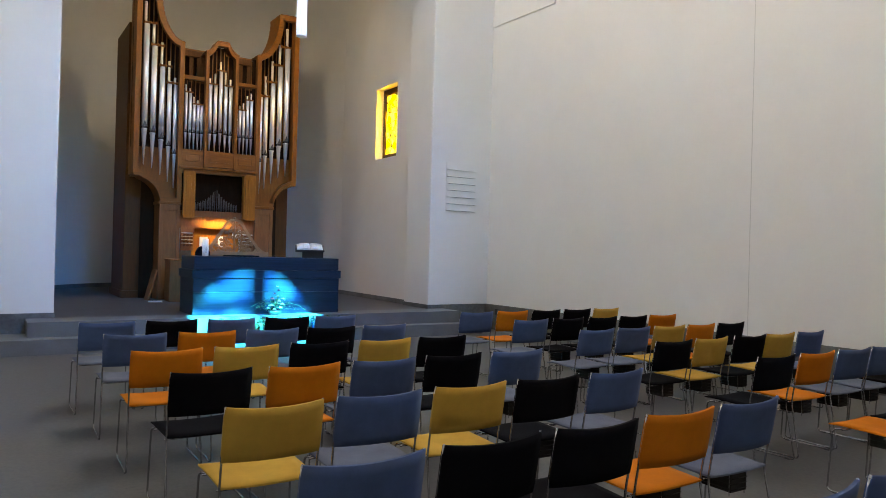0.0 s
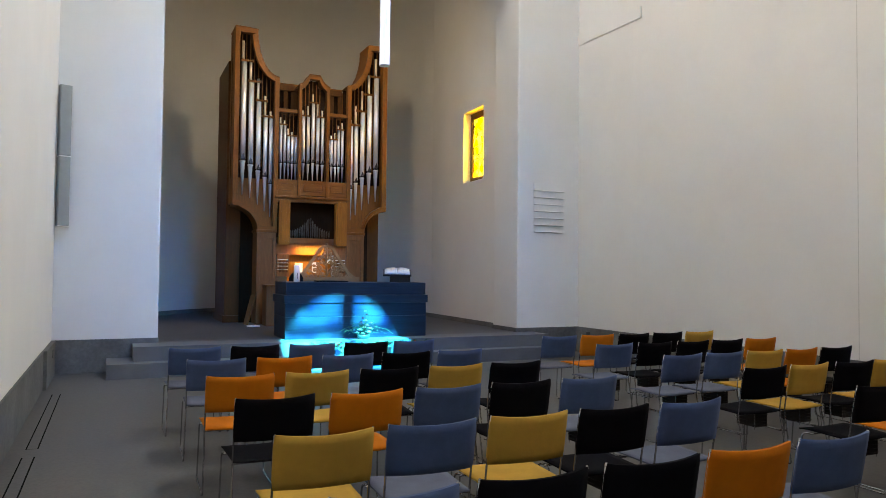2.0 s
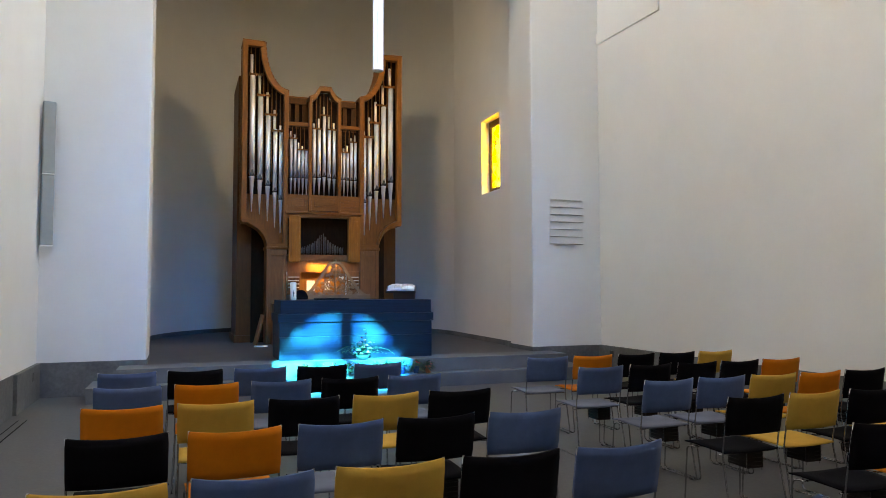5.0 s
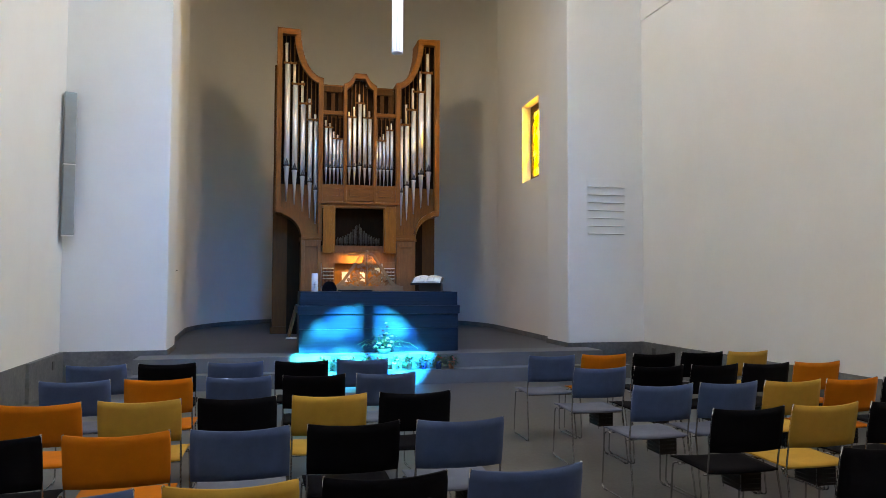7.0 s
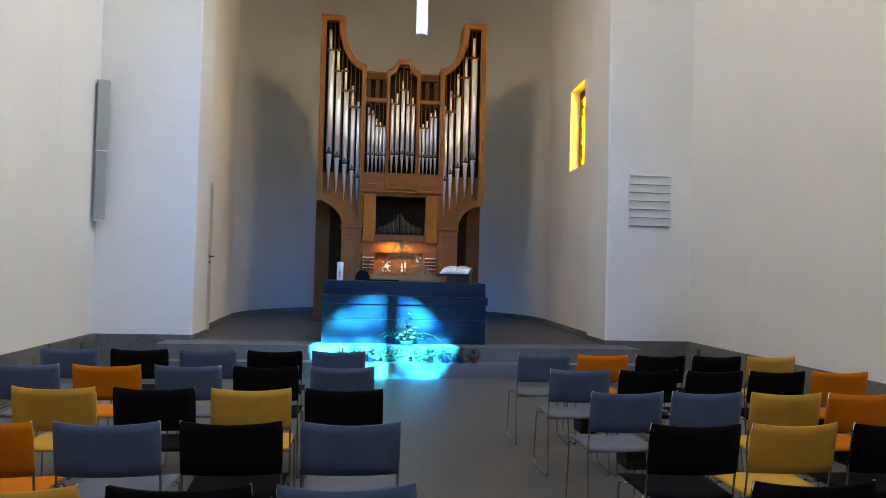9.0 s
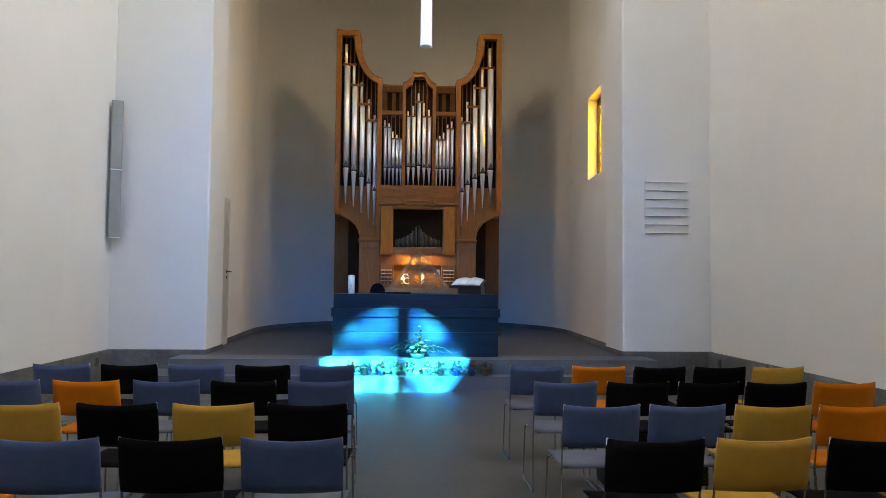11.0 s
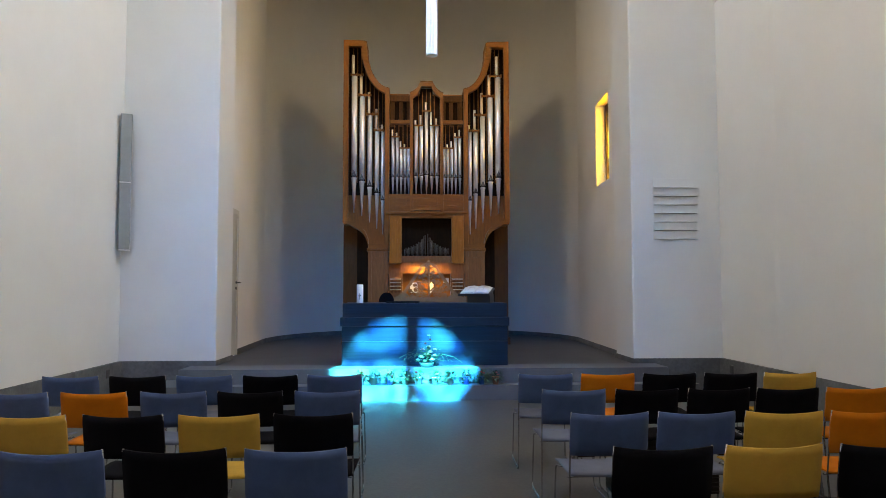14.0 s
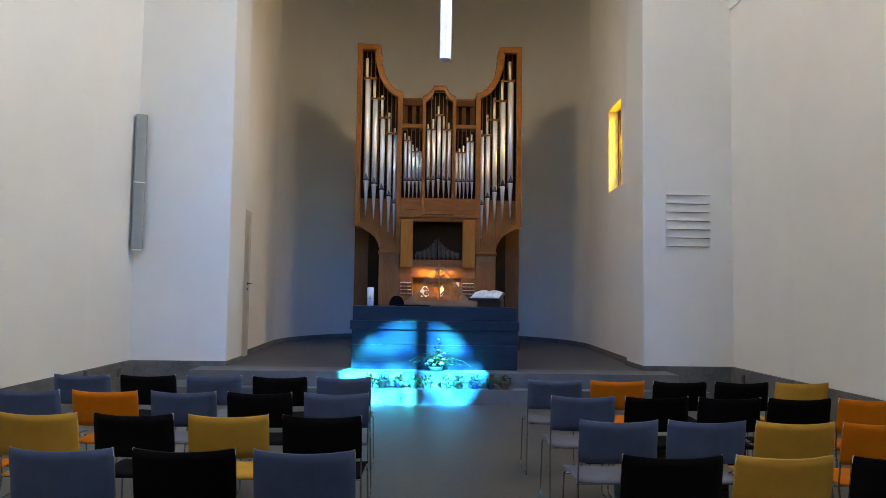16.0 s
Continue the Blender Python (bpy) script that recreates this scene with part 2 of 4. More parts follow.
def cone(bm, base, tip, r0, r1, seg=12, cap=True):
    a, b = Vector(base), Vector(tip)
    d = b - a
    r = bmesh.ops.create_cone(bm, cap_ends=cap, segments=seg, radius1=r0, radius2=r1, depth=d.length)
    m = Matrix.Translation((a + b) / 2) @ d.to_track_quat("Z", "Y").to_matrix().to_4x4()
    bmesh.ops.transform(bm, matrix=m, verts=r["verts"])
    return bm


def tube(bm, pts, r, seg=8):
    """A round bar bent along points."""
    pts = [Vector(p) for p in pts]
    rings = []
    side = None
    for i, p in enumerate(pts):
        d = (pts[min(i + 1, len(pts) - 1)] - pts[max(i - 1, 0)]).normalized()
        if side is None:
            side = d.orthogonal().normalized()
        side = (side - d * side.dot(d)).normalized()
        up = d.cross(side)
        rings.append([bm.verts.new(p + r * (math.cos(2 * math.pi * k / seg) * side + math.sin(2 * math.pi * k / seg) * up)) for k in range(seg)])
    for a, b in zip(rings, rings[1:]):
        for k in range(seg):
            f = bm.faces.new((a[k], a[(k + 1) % seg], b[(k + 1) % seg], b[k]))
            f.smooth = True
    bm.faces.new(rings[0][::-1])
    bm.faces.new(rings[-1])
    return bm


def rounded(pts, r, n=5):
    """Points of a path with its inner corners rounded."""
    pts = [Vector(p) for p in pts]
    out = [pts[0]]
    for a, b, c in zip(pts, pts[1:], pts[2:]):
        u, v = (a - b), (c - b)
        k = min(r, u.length * 0.45, v.length * 0.45)
        p, q = b + u.normalized() * k, b + v.normalized() * k
        for i in range(n + 1):
            s = i / n
            out.append((1 - s) ** 2 * p + 2 * s * (1 - s) * b + s * s * q)
    return out + [pts[-1]]


def lathe(bm, profile, cx=0, cy=0, cz=0, seg=20):
    """A turned shape from (radius, height) pairs."""
    rings = [[bm.verts.new((cx + r * math.cos(2 * math.pi * k / seg), cy + r * math.sin(2 * math.pi * k / seg), cz + z)) for k in range(seg)] for r, z in profile]
    for a, b in zip(rings, rings[1:]):
        for k in range(seg):
            f = bm.faces.new((a[k], a[(k + 1) % seg], b[(k + 1) % seg], b[k]))
            f.smooth = True
    bm.faces.new(rings[0][::-1])
    bm.faces.new(rings[-1])
    return bm


def strip(bm, low, high, y0, y1):
    """A board of curved outline: two matching rows of (x, z), from depth y0 to y1."""
    rows = [[bm.verts.new((x, y, z)) for x, z in line] for y in (y0, y1) for line in (low, high)]
    a, b, c, d = rows
    n = len(low)
    for i in range(n - 1):
        bm.faces.new((a[i], a[i + 1], b[i + 1], b[i]))
        bm.faces.new((c[i + 1], c[i], d[i], d[i + 1]))
        bm.faces.new((b[i], b[i + 1], d[i + 1], d[i]))
        bm.faces.new((a[i + 1], a[i], c[i], c[i + 1]))
    bm.faces.new((a[0], b[0], d[0], c[0]))
    bm.faces.new((b[-1], a[-1], c[-1], d[-1]))
    return bm


def prism(bm, plan, z0, z1):
    """An upright block over a closed plan of (x, y)."""
    lo = [bm.verts.new((x, y, z0)) for x, y in plan]
    hi = [bm.verts.new((x, y, z1)) for x, y in plan]
    n = len(plan)
    for i in range(n):
        bm.faces.new((lo[i], lo[(i + 1) % n], hi[(i + 1) % n], hi[i]))
    bm.faces.new(lo[::-1])
    bm.faces.new(hi)
    return bm


def finish(bm, name, mat):
    bmesh.ops.recalc_face_normals(bm, faces=bm.faces[:])
    me = bpy.data.meshes.new(name)
    bm.to_mesh(me)
    bm.free()
    me.materials.append(mat)
    return me


def part(name, bm, mat, parent, label="", shift=True):
    """Links a bmesh, built in world places (or in the thing's own, shift=False), as one mesh under its thing."""
    if shift:
        base = Vector((0, 0, 0))
        p = parent
        while p:
            base += p.location
            p = p.parent
        bmesh.ops.translate(bm, vec=-base, verts=bm.verts[:])
    ob = new(name, finish(bm, name, mat))
    ob.parent = parent
    if label:
        ob["label"] = label
    return ob


def solid(name, bm, mat, label="", category="", kind="structure", group=""):
    return tagged(new(name, finish(bm, name, mat)), label, category, group, kind)


def thing(name, at, label, category, group=""):
    ob = new(name)
    ob.location = at
    ob.empty_display_size = 0.1
    return tagged(ob, label, category, group)


B = bmesh.new

# ---- the large structure ----

bm = B()
prism(bm, [(-7, -15), (7, -15), (7, 12), (-7, 12)], -0.3, 0.0)
solid("floor", bm, M_FLOOR, "dull grey-brown screed floor with a soft sheen", "floor")
bm = B()
box(bm, -5.4, Y_REAR - 0.4, H_ROOF, 5.4, 11.0, H_ROOF + 0.2)
solid("ceiling", bm, M_CEIL, "plain pale ceiling high above", "ceiling")



def nave_wall(name, x0, x1, out, holes):
    bm = B()
    ys = sorted({0.0, Y_REAR} | {y for a, b, *_ in holes for y in (a, b)}, reverse=True)
    for a, b in zip(ys, ys[1:]):
        xa, xb = lerp_x(x0, x1, a), lerp_x(x0, x1, b)
        plan = [(xa, a), (xb, b), (xb + out, b), (xa + out, a)]
        hole = [h for h in holes if h[0] >= a and h[1] <= b]
        if hole:
            prism(bm, plan, 0.0, hole[0][2])
            prism(bm, plan, hole[0][3], H_ROOF)
        else:
            prism(bm, plan, 0.0, H_ROOF)
    solid(name, bm, M_PLASTER, "smooth white plastered nave wall", "wall")


# high openings are unseen, placed to suit the light in the nave
HOLES = [(wy + 0.78, wy - 0.78, 11.6, 14.4) for wy in (-2.9, -6.0, -9.4)]
SLIT = (-2.17, -2.60, 6.50, 10.5)
nave_wall("wall_east", XR0, XR1, 0.4, [SLIT, (-2.82, -4.38, 11.6, 14.4)] + HOLES[1:])
slit = thing("window_3", (XR0 + 0.1, -2.385, 6.5), "tall narrow slit window with clear glass", "window")
slit["kind"] = "structure"
sx = lerp_x(XR0, XR1, -2.39) + 0.10
for ya, yb, za, zb in ((-2.17, -2.185, 6.5, 10.5), (-2.585, -2.60, 6.5, 10.5), (-2.185, -2.585, 6.5, 6.52), (-2.185, -2.585, 10.48, 10.5)):
    bm = B()
    box(bm, sx - 0.03, yb, za, sx + 0.03, ya, zb, 0.002)
    part("window_frame", bm, M_WHITEMETAL, slit)
bm = B()
box(bm, sx - 0.004, -2.585, 6.52, sx + 0.004, -2.185, 10.48)
part("pane", bm, M_GLASS_CLEAR, slit)
nave_wall("wall_west", XL0, XL1, -0.4, HOLES)

# rear wall with its round window
bm = B()
seg = 48
ring_in = [(ROSE_X + ROSE_R * math.cos(2 * math.pi * k / seg), ROSE_Z + ROSE_R * math.sin(2 * math.pi * k / seg)) for k in range(seg)]
half = 1.5


def on_square(a):
    c, s = math.cos(a), math.sin(a)
    k = half / max(abs(c), abs(s))
    return (ROSE_X + k * c, ROSE_Z + k * s)


ring_out = [on_square(2 * math.pi * k / seg) for k in range(seg)]
strip(bm, ring_in + ring_in[:1], ring_out + ring_out[:1], Y_REAR, Y_REAR - 0.12)
for x0, z0, x1, z1 in (*[b for wx, xa, xb in ((REAR_X[0], -5.4, ROSE_X - half), (REAR_X[1], ROSE_X + half, 5.4)) for b in ((xa, 0, wx - 0.15, H_ROOF), (wx + 0.15, 0, xb, H_ROOF), (wx - 0.15, 0, wx + 0.15, 4.38), (wx - 0.15, 11.42, wx + 0.15, H_ROOF))], (ROSE_X - half, 0, ROSE_X + half, ROSE_Z - half), (ROSE_X - half, ROSE_Z + half, ROSE_X + half, H_ROOF)):
    box(bm, x0, Y_REAR - 0.12, z0, x1, Y_REAR, z1)
solid("wall_south", bm, M_PLASTER, "plain white rear wall with a round window", "wall")
rose = thing("window_1", (ROSE_X, Y_REAR - 0.06, ROSE_Z), "round window of blue stained glass with a cross", "window")
rose["kind"] = "structure"
bm = B()
cone(bm, (ROSE_X, Y_REAR - 0.065, ROSE_Z), (ROSE_X, Y_REAR - 0.057, ROSE_Z), ROSE_R, ROSE_R, 48)
part("pane", bm, M_GLASS_BLUE, rose)
bm = B()
box(bm, ROSE_X - 0.11, Y_REAR - 0.09, ROSE_Z + 0.30, ROSE_X - 0.075, Y_REAR - 0.03, ROSE_Z + ROSE_R * 0.98)
part("mullion", bm, M_DARKMETAL, rose)
bm = B()
box(bm, ROSE_X - 0.02, Y_REAR - 0.09, ROSE_Z + 0.30, ROSE_X + 0.23, Y_REAR - 0.03, ROSE_Z + ROSE_R)
part("mullion", bm, M_DARKMETAL, rose)
bm = B()
box(bm, ROSE_X + 0.0, Y_REAR - 0.09, ROSE_Z - ROSE_R, ROSE_X + 0.125, Y_REAR - 0.03, ROSE_Z + 0.30)
part("mullion", bm, M_DARKMETAL, rose)
bm = B()
box(bm, ROSE_X - ROSE_R, Y_REAR - 0.09, ROSE_Z + 0.40, ROSE_X + ROSE_R, Y_REAR - 0.03, ROSE_Z + 0.50)
part("transom", bm, M_DARKMETAL, rose)
bm = B()
box(bm, ROSE_X - ROSE_R, Y_REAR - 0.09, ROSE_Z - ROSE_R, ROSE_X + ROSE_R, Y_REAR - 0.03, ROSE_Z - 0.84)
part("sill_bar", bm, M_DARKMETAL, rose)
for path, r in (([(-0.19, -0.56), (-0.17, -0.68)], 0.06), ([(0.14, -0.50), (0.16, -0.64), (0.22, -0.70), (0.31, -0.66)], 0.055), ([(0.62, -0.50), (0.60, -0.58)], 0.045), ([(-0.66, 0.84), (-0.56, 0.76)], 0.03), ([(-0.86, 0.62), (-0.74, 0.60)], 0.028)):
    bm = B()
    tube(bm, [(ROSE_X + dx, Y_REAR - 0.06, ROSE_Z + dz) for dx, dz in path], r, 8)
    part("leading", bm, M_LEAD, rose)

# unseen windows round those strips; the louvres only keep the sun out
for wx in REAR_X:
    slit = thing("added_window_4" if wx < 0 else "added_window_5", (wx, Y_REAR - 0.1, 4.38), "unseen rear window added for pipe highlights, louvred to block the sun", "window")
    slit["kind"] = "structure"
    for xa, xb, za, zb in ((-0.15, -0.13, 4.38, 11.42), (0.13, 0.15, 4.38, 11.42), (-0.13, 0.13, 4.38, 4.41), (-0.13, 0.13, 11.39, 11.42)):
        bm = B()
        box(bm, wx + xa, Y_REAR - 0.115, za, wx + xb, Y_REAR - 0.08, zb, 0.002)
        part("window_frame", bm, M_WHITEMETAL, slit)
    bm = B()
    box(bm, wx - 0.13, Y_REAR - 0.10, 4.41, wx + 0.13, Y_REAR - 0.094, 11.39)
    part("pane", bm, M_GLASS_CLEAR, slit)
    for k in range(31):
        bm = B()
        box(bm, wx - 0.2, Y_REAR - 0.44, 4.36 + 0.24 * k, wx + 0.2, Y_REAR - 0.122, 4.38 + 0.24 * k)
        part("sun_block_louvre", bm, M_WHITEMETAL, slit)

# piers of the chancel arch
for name, x0, x1 in (("pier_west", XL0 - 0.4, -PX + 0.025), ("pier_east", PX, XR0 + 0.4)):
    bm = B()
    s = -1 if x0 < 0 else 1
    box(bm, x0, 0.0, 0.0, x1, 0.95, H_ROOF, 0.03)
    solid(name, bm, M_PLASTER, "white plastered pier of the chancel arch", "pier")
# unseen header, added to keep high window light out of the chancel
bm = B()
box(bm, -PX, 0.0, 7.7, PX, 0.95, H_ROOF)
solid("added_header", bm, M_PLASTER, "unseen plastered wall added above the arch to cut window light", "wall")

# chancel: side walls that open slightly, then a round apse
EA, EB, EY, EX, ED = 3.30, 3.44, 4.6, 3.44, 3.9


def apse_x(y):
    return EA + (EB - EA) * (y - 0.95) / (EY - 0.95)


def chancel_side(name, s, hole):
    bm = B()
    ys = [0.95, hole[0], hole[1], EY]
    for a, b in zip(ys, ys[1:]):
        plan = [(s * apse_x(a), a), (s * apse_x(b), b), (s * (apse_x(b) + 0.5), b), (s * (apse_x(a) + 0.5), a)]
        if a == hole[0]:
            prism(bm, plan, 0.0, hole[2])
            prism(bm, plan, hole[3], H_ROOF)
        else:
            prism(bm, plan, 0.0, H_ROOF)
    solid(name, bm, M_PLASTER, "white plastered chancel wall", "wall")


WIN = (1.66, 2.70, 3.565, 5.155)
DOOR = (1.25, 1.93, PLAT, 2.96)
chancel_side("wall_chancel_east", 1, WIN)
chancel_side("wall_chancel_west", -1, DOOR)
bm = B()
NAP = 40
arc = [(EX * math.cos(math.pi * k / NAP), EY + ED * math.sin(math.pi * k / NAP)) for k in range(NAP + 1)]
arc_out = [((EX + 0.5) * math.cos(math.pi * k / NAP), EY + (ED + 0.5) * math.sin(math.pi * k / NAP)) for k in range(NAP + 1)]
rows = [[bm.verts.new((x, y, z)) for x, y in line] for z in (0.0, H_ROOF) for line in (arc, arc_out)]
a, b, c, d = rows
for i in range(NAP):
    for q, smooth in (((a[i], a[i + 1], c[i + 1], c[i]), True), ((b[i + 1], b[i], d[i], d[i + 1]), True), ((c[i], c[i + 1], d[i + 1], d[i]), False)):
        f = bm.faces.new(q)
        f.smooth = smooth
solid("wall_apse", bm, M_PLASTER, "rounded white plastered apse wall", "wall")

# raised platform and the lower step
bm = B()
prism(bm, [(-3.54, -0.60), (3.54, -0.60), (3.54, -0.004), (-3.54, -0.004)], 0.0, PLAT)
solid("platform_edge", bm, M_STEP, "grey stone front step of the chancel platform", "step")
bm = B()
prism(bm, [(-3.75, -0.004), (3.75, -0.004), (3.75, 8.8), (-3.75, 8.8)], 0.0, PLAT - 0.002)
solid("platform", bm, M_PLATFORM, "grey screed chancel floor", "floor")
bm = B()
prism(bm, [(-3.89, -0.86), (3.89, -0.86), (3.89, -0.004), (-3.89, -0.004)], 0.0, PLAT / 2)
solid("step", bm, M_STEP, "long low grey stone step", "step")

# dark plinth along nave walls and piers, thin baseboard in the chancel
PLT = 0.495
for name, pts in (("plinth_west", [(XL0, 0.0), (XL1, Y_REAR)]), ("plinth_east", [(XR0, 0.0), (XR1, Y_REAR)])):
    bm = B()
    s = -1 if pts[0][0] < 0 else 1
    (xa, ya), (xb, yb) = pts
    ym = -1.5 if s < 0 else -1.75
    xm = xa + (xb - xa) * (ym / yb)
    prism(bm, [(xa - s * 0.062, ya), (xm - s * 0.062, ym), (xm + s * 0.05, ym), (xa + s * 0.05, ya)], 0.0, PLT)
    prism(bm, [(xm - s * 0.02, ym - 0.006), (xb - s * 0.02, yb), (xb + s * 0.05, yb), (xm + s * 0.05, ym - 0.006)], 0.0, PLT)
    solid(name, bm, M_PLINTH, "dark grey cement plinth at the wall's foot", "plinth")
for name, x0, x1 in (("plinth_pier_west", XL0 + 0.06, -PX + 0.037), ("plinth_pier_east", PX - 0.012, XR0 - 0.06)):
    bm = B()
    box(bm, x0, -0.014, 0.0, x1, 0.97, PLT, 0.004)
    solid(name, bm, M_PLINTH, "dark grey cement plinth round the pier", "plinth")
bm = B()
for s, hole in ((1, None), (-1, DOOR)):
    for a, b in (((0.97, EY),) if s > 0 else ((0.97, DOOR[0] - 0.05), (DOOR[1] + 0.05, EY))):
        prism(bm, [(s * (apse_x(a) - 0.02), a), (s * (apse_x(b) - 0.02), b), (s * (apse_x(b) + 0.05), b), (s * (apse_x(a) + 0.05), a)], PLAT - 0.1, PLT + 0.02)
lo = [((EX - 0.02) * math.cos(math.pi * k / NAP), EY + (ED - 0.02) * math.sin(math.pi * k / NAP)) for k in range(NAP + 1)]
for k in range(NAP):
    prism(bm, [lo[k], lo[k + 1], arc_out[k + 1], arc_out[k]], PLAT - 0.1, PLT + 0.02)
solid("baseboard", bm, M_PLINTH, "low dark baseboard round the chancel", "baseboard")

# shallow proud panels beside the arch, with a lintel moulding
for name, s, x0, x1, ye in (("wall_panel_east", 1, XR0, XR1, -1.75), ("wall_panel_west", -1, XL0, XL1, -1.5)):
    bm = B()
    xe = lerp_x(x0, x1, ye)
    xm, d = lerp_x(x0, x1, ye + 0.12), 0.008 if s > 0 else 0.005
    prism(bm, [(x0 - s * d, -0.001), (xm - s * d, ye + 0.12), (xe + s * 0.001, ye), (xe + s * 0.02, ye), (x0 + s * 0.02, -0.001)], 0.1, 6.13)
    solid(name, bm, M_PLASTER, "shallow raised plaster panel", "wall")
    bm = B()
    prism(bm, [(x0 - s * 0.03, -0.001), (xe - s * 0.03, ye - 0.1), (xe + s * 0.02, ye - 0.1), (x0 + s * 0.02, -0.001)], 6.13, 6.33)
    solid(name.replace("wall_panel", "lintel"), bm, M_PLASTER, "white plaster lintel moulding", "moulding")
bm = B()
ye = -5.86
prism(bm, [(lerp_x(XR0, XR1, ye) - 0.004, ye), (lerp_x(XR0, XR1, Y_REAR) - 0.006, Y_REAR), (lerp_x(XR0, XR1, Y_REAR) + 0.02, Y_REAR), (lerp_x(XR0, XR1, ye) + 0.02, ye)], PLT, 8.2)
solid("wall_panel_rear", bm, M_PLASTER, "slightly raised plaster field of the wall", "wall")
# flat grey strip paints the shadow of the joint's groove
bm = B()
prism(bm, [(lerp_x(XR0, XR1, ye) - 0.0045, ye + 0.002), (lerp_x(XR0, XR1, ye) - 0.0045, ye - 0.012), (lerp_x(XR0, XR1, ye) + 0.02, ye - 0.012), (lerp_x(XR0, XR1, ye) + 0.02, ye + 0.002)], PLT, 8.2)
solid("wall_joint", bm, M_JOINTSHADE, "thin movement joint, a grey strip for its groove's shadow", "trim")

# ---- windows and door ----
win = thing("window_2", (3.7, 2.18, 3.565), "small amber stained-glass window deep in the wall", "window")
win["kind"] = "structure"
wx = apse_x(2.19) + 0.23
y0, y1, z0, z1 = WIN
for lab, bxx in (("frame_bar", (y0, y0 + 0.09, z0, z1)), ("frame_bar", (y1 - 0.09, y1, z0, z1)), ("frame_bar", (y0 + 0.09, y1 - 0.09, z0, z0 + 0.13)), ("frame_bar", (y0 + 0.09, y1 - 0.09, z1 - 0.13, z1))):
    bm = B()
    box(bm, wx - 0.03, bxx[0], bxx[2], wx + 0.05, bxx[1], bxx[3], 0.006)
    part("window_frame", bm, M_FRAMEWOOD, win)
bm = B()
box(bm, wx + 0.008, y0 + 0.08, z0 + 0.12, wx + 0.014, y1 - 0.08, z1 - 0.12)
part("pane", bm, M_GLASS_AMBER, win)
rng = random.Random(7)
bm = B()
nodes = [[(y0 + 0.09 + (y1 - y0 - 0.18) * (i + (0.5 * rng.uniform(-0.75, 0.75) if 0 < i < 4 else 0)) / 4,
           z0 + 0.13 + (z1 - z0 - 0.26) * (j + (0.5 * rng.uniform(-0.8, 0.8) if 0 < j < 7 else 0)) / 7) for i in range(5)] for j in range(8)]
for j in range(8):
    for i in range(5):
        for di, dj in ((1, 0), (0, 1), (1, 1)):
            if i + di < 5 and j + dj < 8 and rng.random() < (0.72 if di + dj == 1 else 0.35):
                p, q = nodes[j][i], nodes[j + dj][i + di]
                tube(bm, [(wx + 0.004, p[0], p[1]), (wx + 0.004, q[0], q[1])], 0.012, 5)
part("leading", bm, M_LEAD, win, "dark lead cames")

door = thing("door_1", (-3.33, 1.5, PLAT), "narrow closed grey door in the chancel wall", "door")
door["kind"] = "structure"
da, db = DOOR[0], DOOR[1]
xa, xb = -apse_x(da), -apse_x(db)
bm = B()
prism(bm, [(xa - 0.001, da + 0.06), (xb - 0.001, db - 0.06), (xb - 0.05, db - 0.06), (xa - 0.05, da + 0.06)], PLAT + 0.01, DOOR[3] - 0.06)
leaf = part("door_leaf", bm, M_DOOR, door)
for p0, p1, za, zb in ((da - 0.02, da + 0.06, PLAT, DOOR[3] + 0.02), (db - 0.06, db + 0.02, PLAT, DOOR[3] + 0.02), (da + 0.06, db - 0.06, DOOR[3] - 0.06, DOOR[3] + 0.02)):
    bm = B()
    prism(bm, [(-apse_x(p0) + 0.008, p0), (-apse_x(p1) + 0.008, p1), (-apse_x(p1) - 0.10, p1), (-apse_x(p0) - 0.10, p0)], za, zb)
    part("door_frame", bm, M_DOOR, door)
bm = B()
hx, hy, hz = -apse_x(1.78), 1.78, PLAT + 1.275
tube(bm, rounded([(hx - 0.01, hy, hz), (hx + 0.055, hy, hz), (hx + 0.055, hy + 0.12, hz)], 0.02), 0.010)
cone(bm, (hx - 0.002, hy, hz), (hx + 0.012, hy, hz), 0.026, 0.026, 16)
part("door_handle", bm, M_DARKMETAL, door, "dark lever handle")
bm = B()
cone(bm, (hx - 0.002, hy, hz - 0.1), (hx + 0.012, hy, hz - 0.1), 0.026, 0.026, 16)
part("key_rosette", bm, M_DARKMETAL, door)

# ---- fixtures on the walls ----
spk = thing("column_speaker", (-4.46, -0.15, 2.17), "slim grey column loudspeaker in two sections on the wall", "loudspeaker")
rot = pose(-4.545, -0.09, 0, 0, 0, 19)
for za, zb in ((2.16, 3.165), (3.175, 4.21)):
    bm = B()
    box(bm, -0.08, -0.14, za, 0.08, -0.03, zb, 0.012, rot)
    sec = part("cabinet", bm, M_GREYMETAL, spk)
    bm = B()
    box(bm, -0.07, -0.147, za + 0.02, 0.07, -0.137, zb - 0.02, 0.003, rot)
    part("grille", bm, M_GREYMETAL, sec, "fine perforated grille")
bm = B()
box(bm, -0.08, -0.152, 3.163, 0.08, -0.14, 3.177, 0.0, rot)
part("joint_strip", bm, M_WHITEMETAL, spk, "pale joint strip")
bm = B()
box(bm, -0.08, -0.152, 2.150, 0.08, -0.035, 2.162, 0.002, rot)
part("end_plate", bm, M_WHITEMETAL, spk, "pale end plate")
bm = B()
box(bm, -4.56, -0.12, 2.7, -4.50, 0.01, 2.76)
part("bracket", bm, M_DARKMETAL, spk)
bm = B()
box(bm, -4.56, -0.12, 3.6, -4.50, 0.01, 3.66)
part("bracket", bm, M_DARKMETAL, spk)

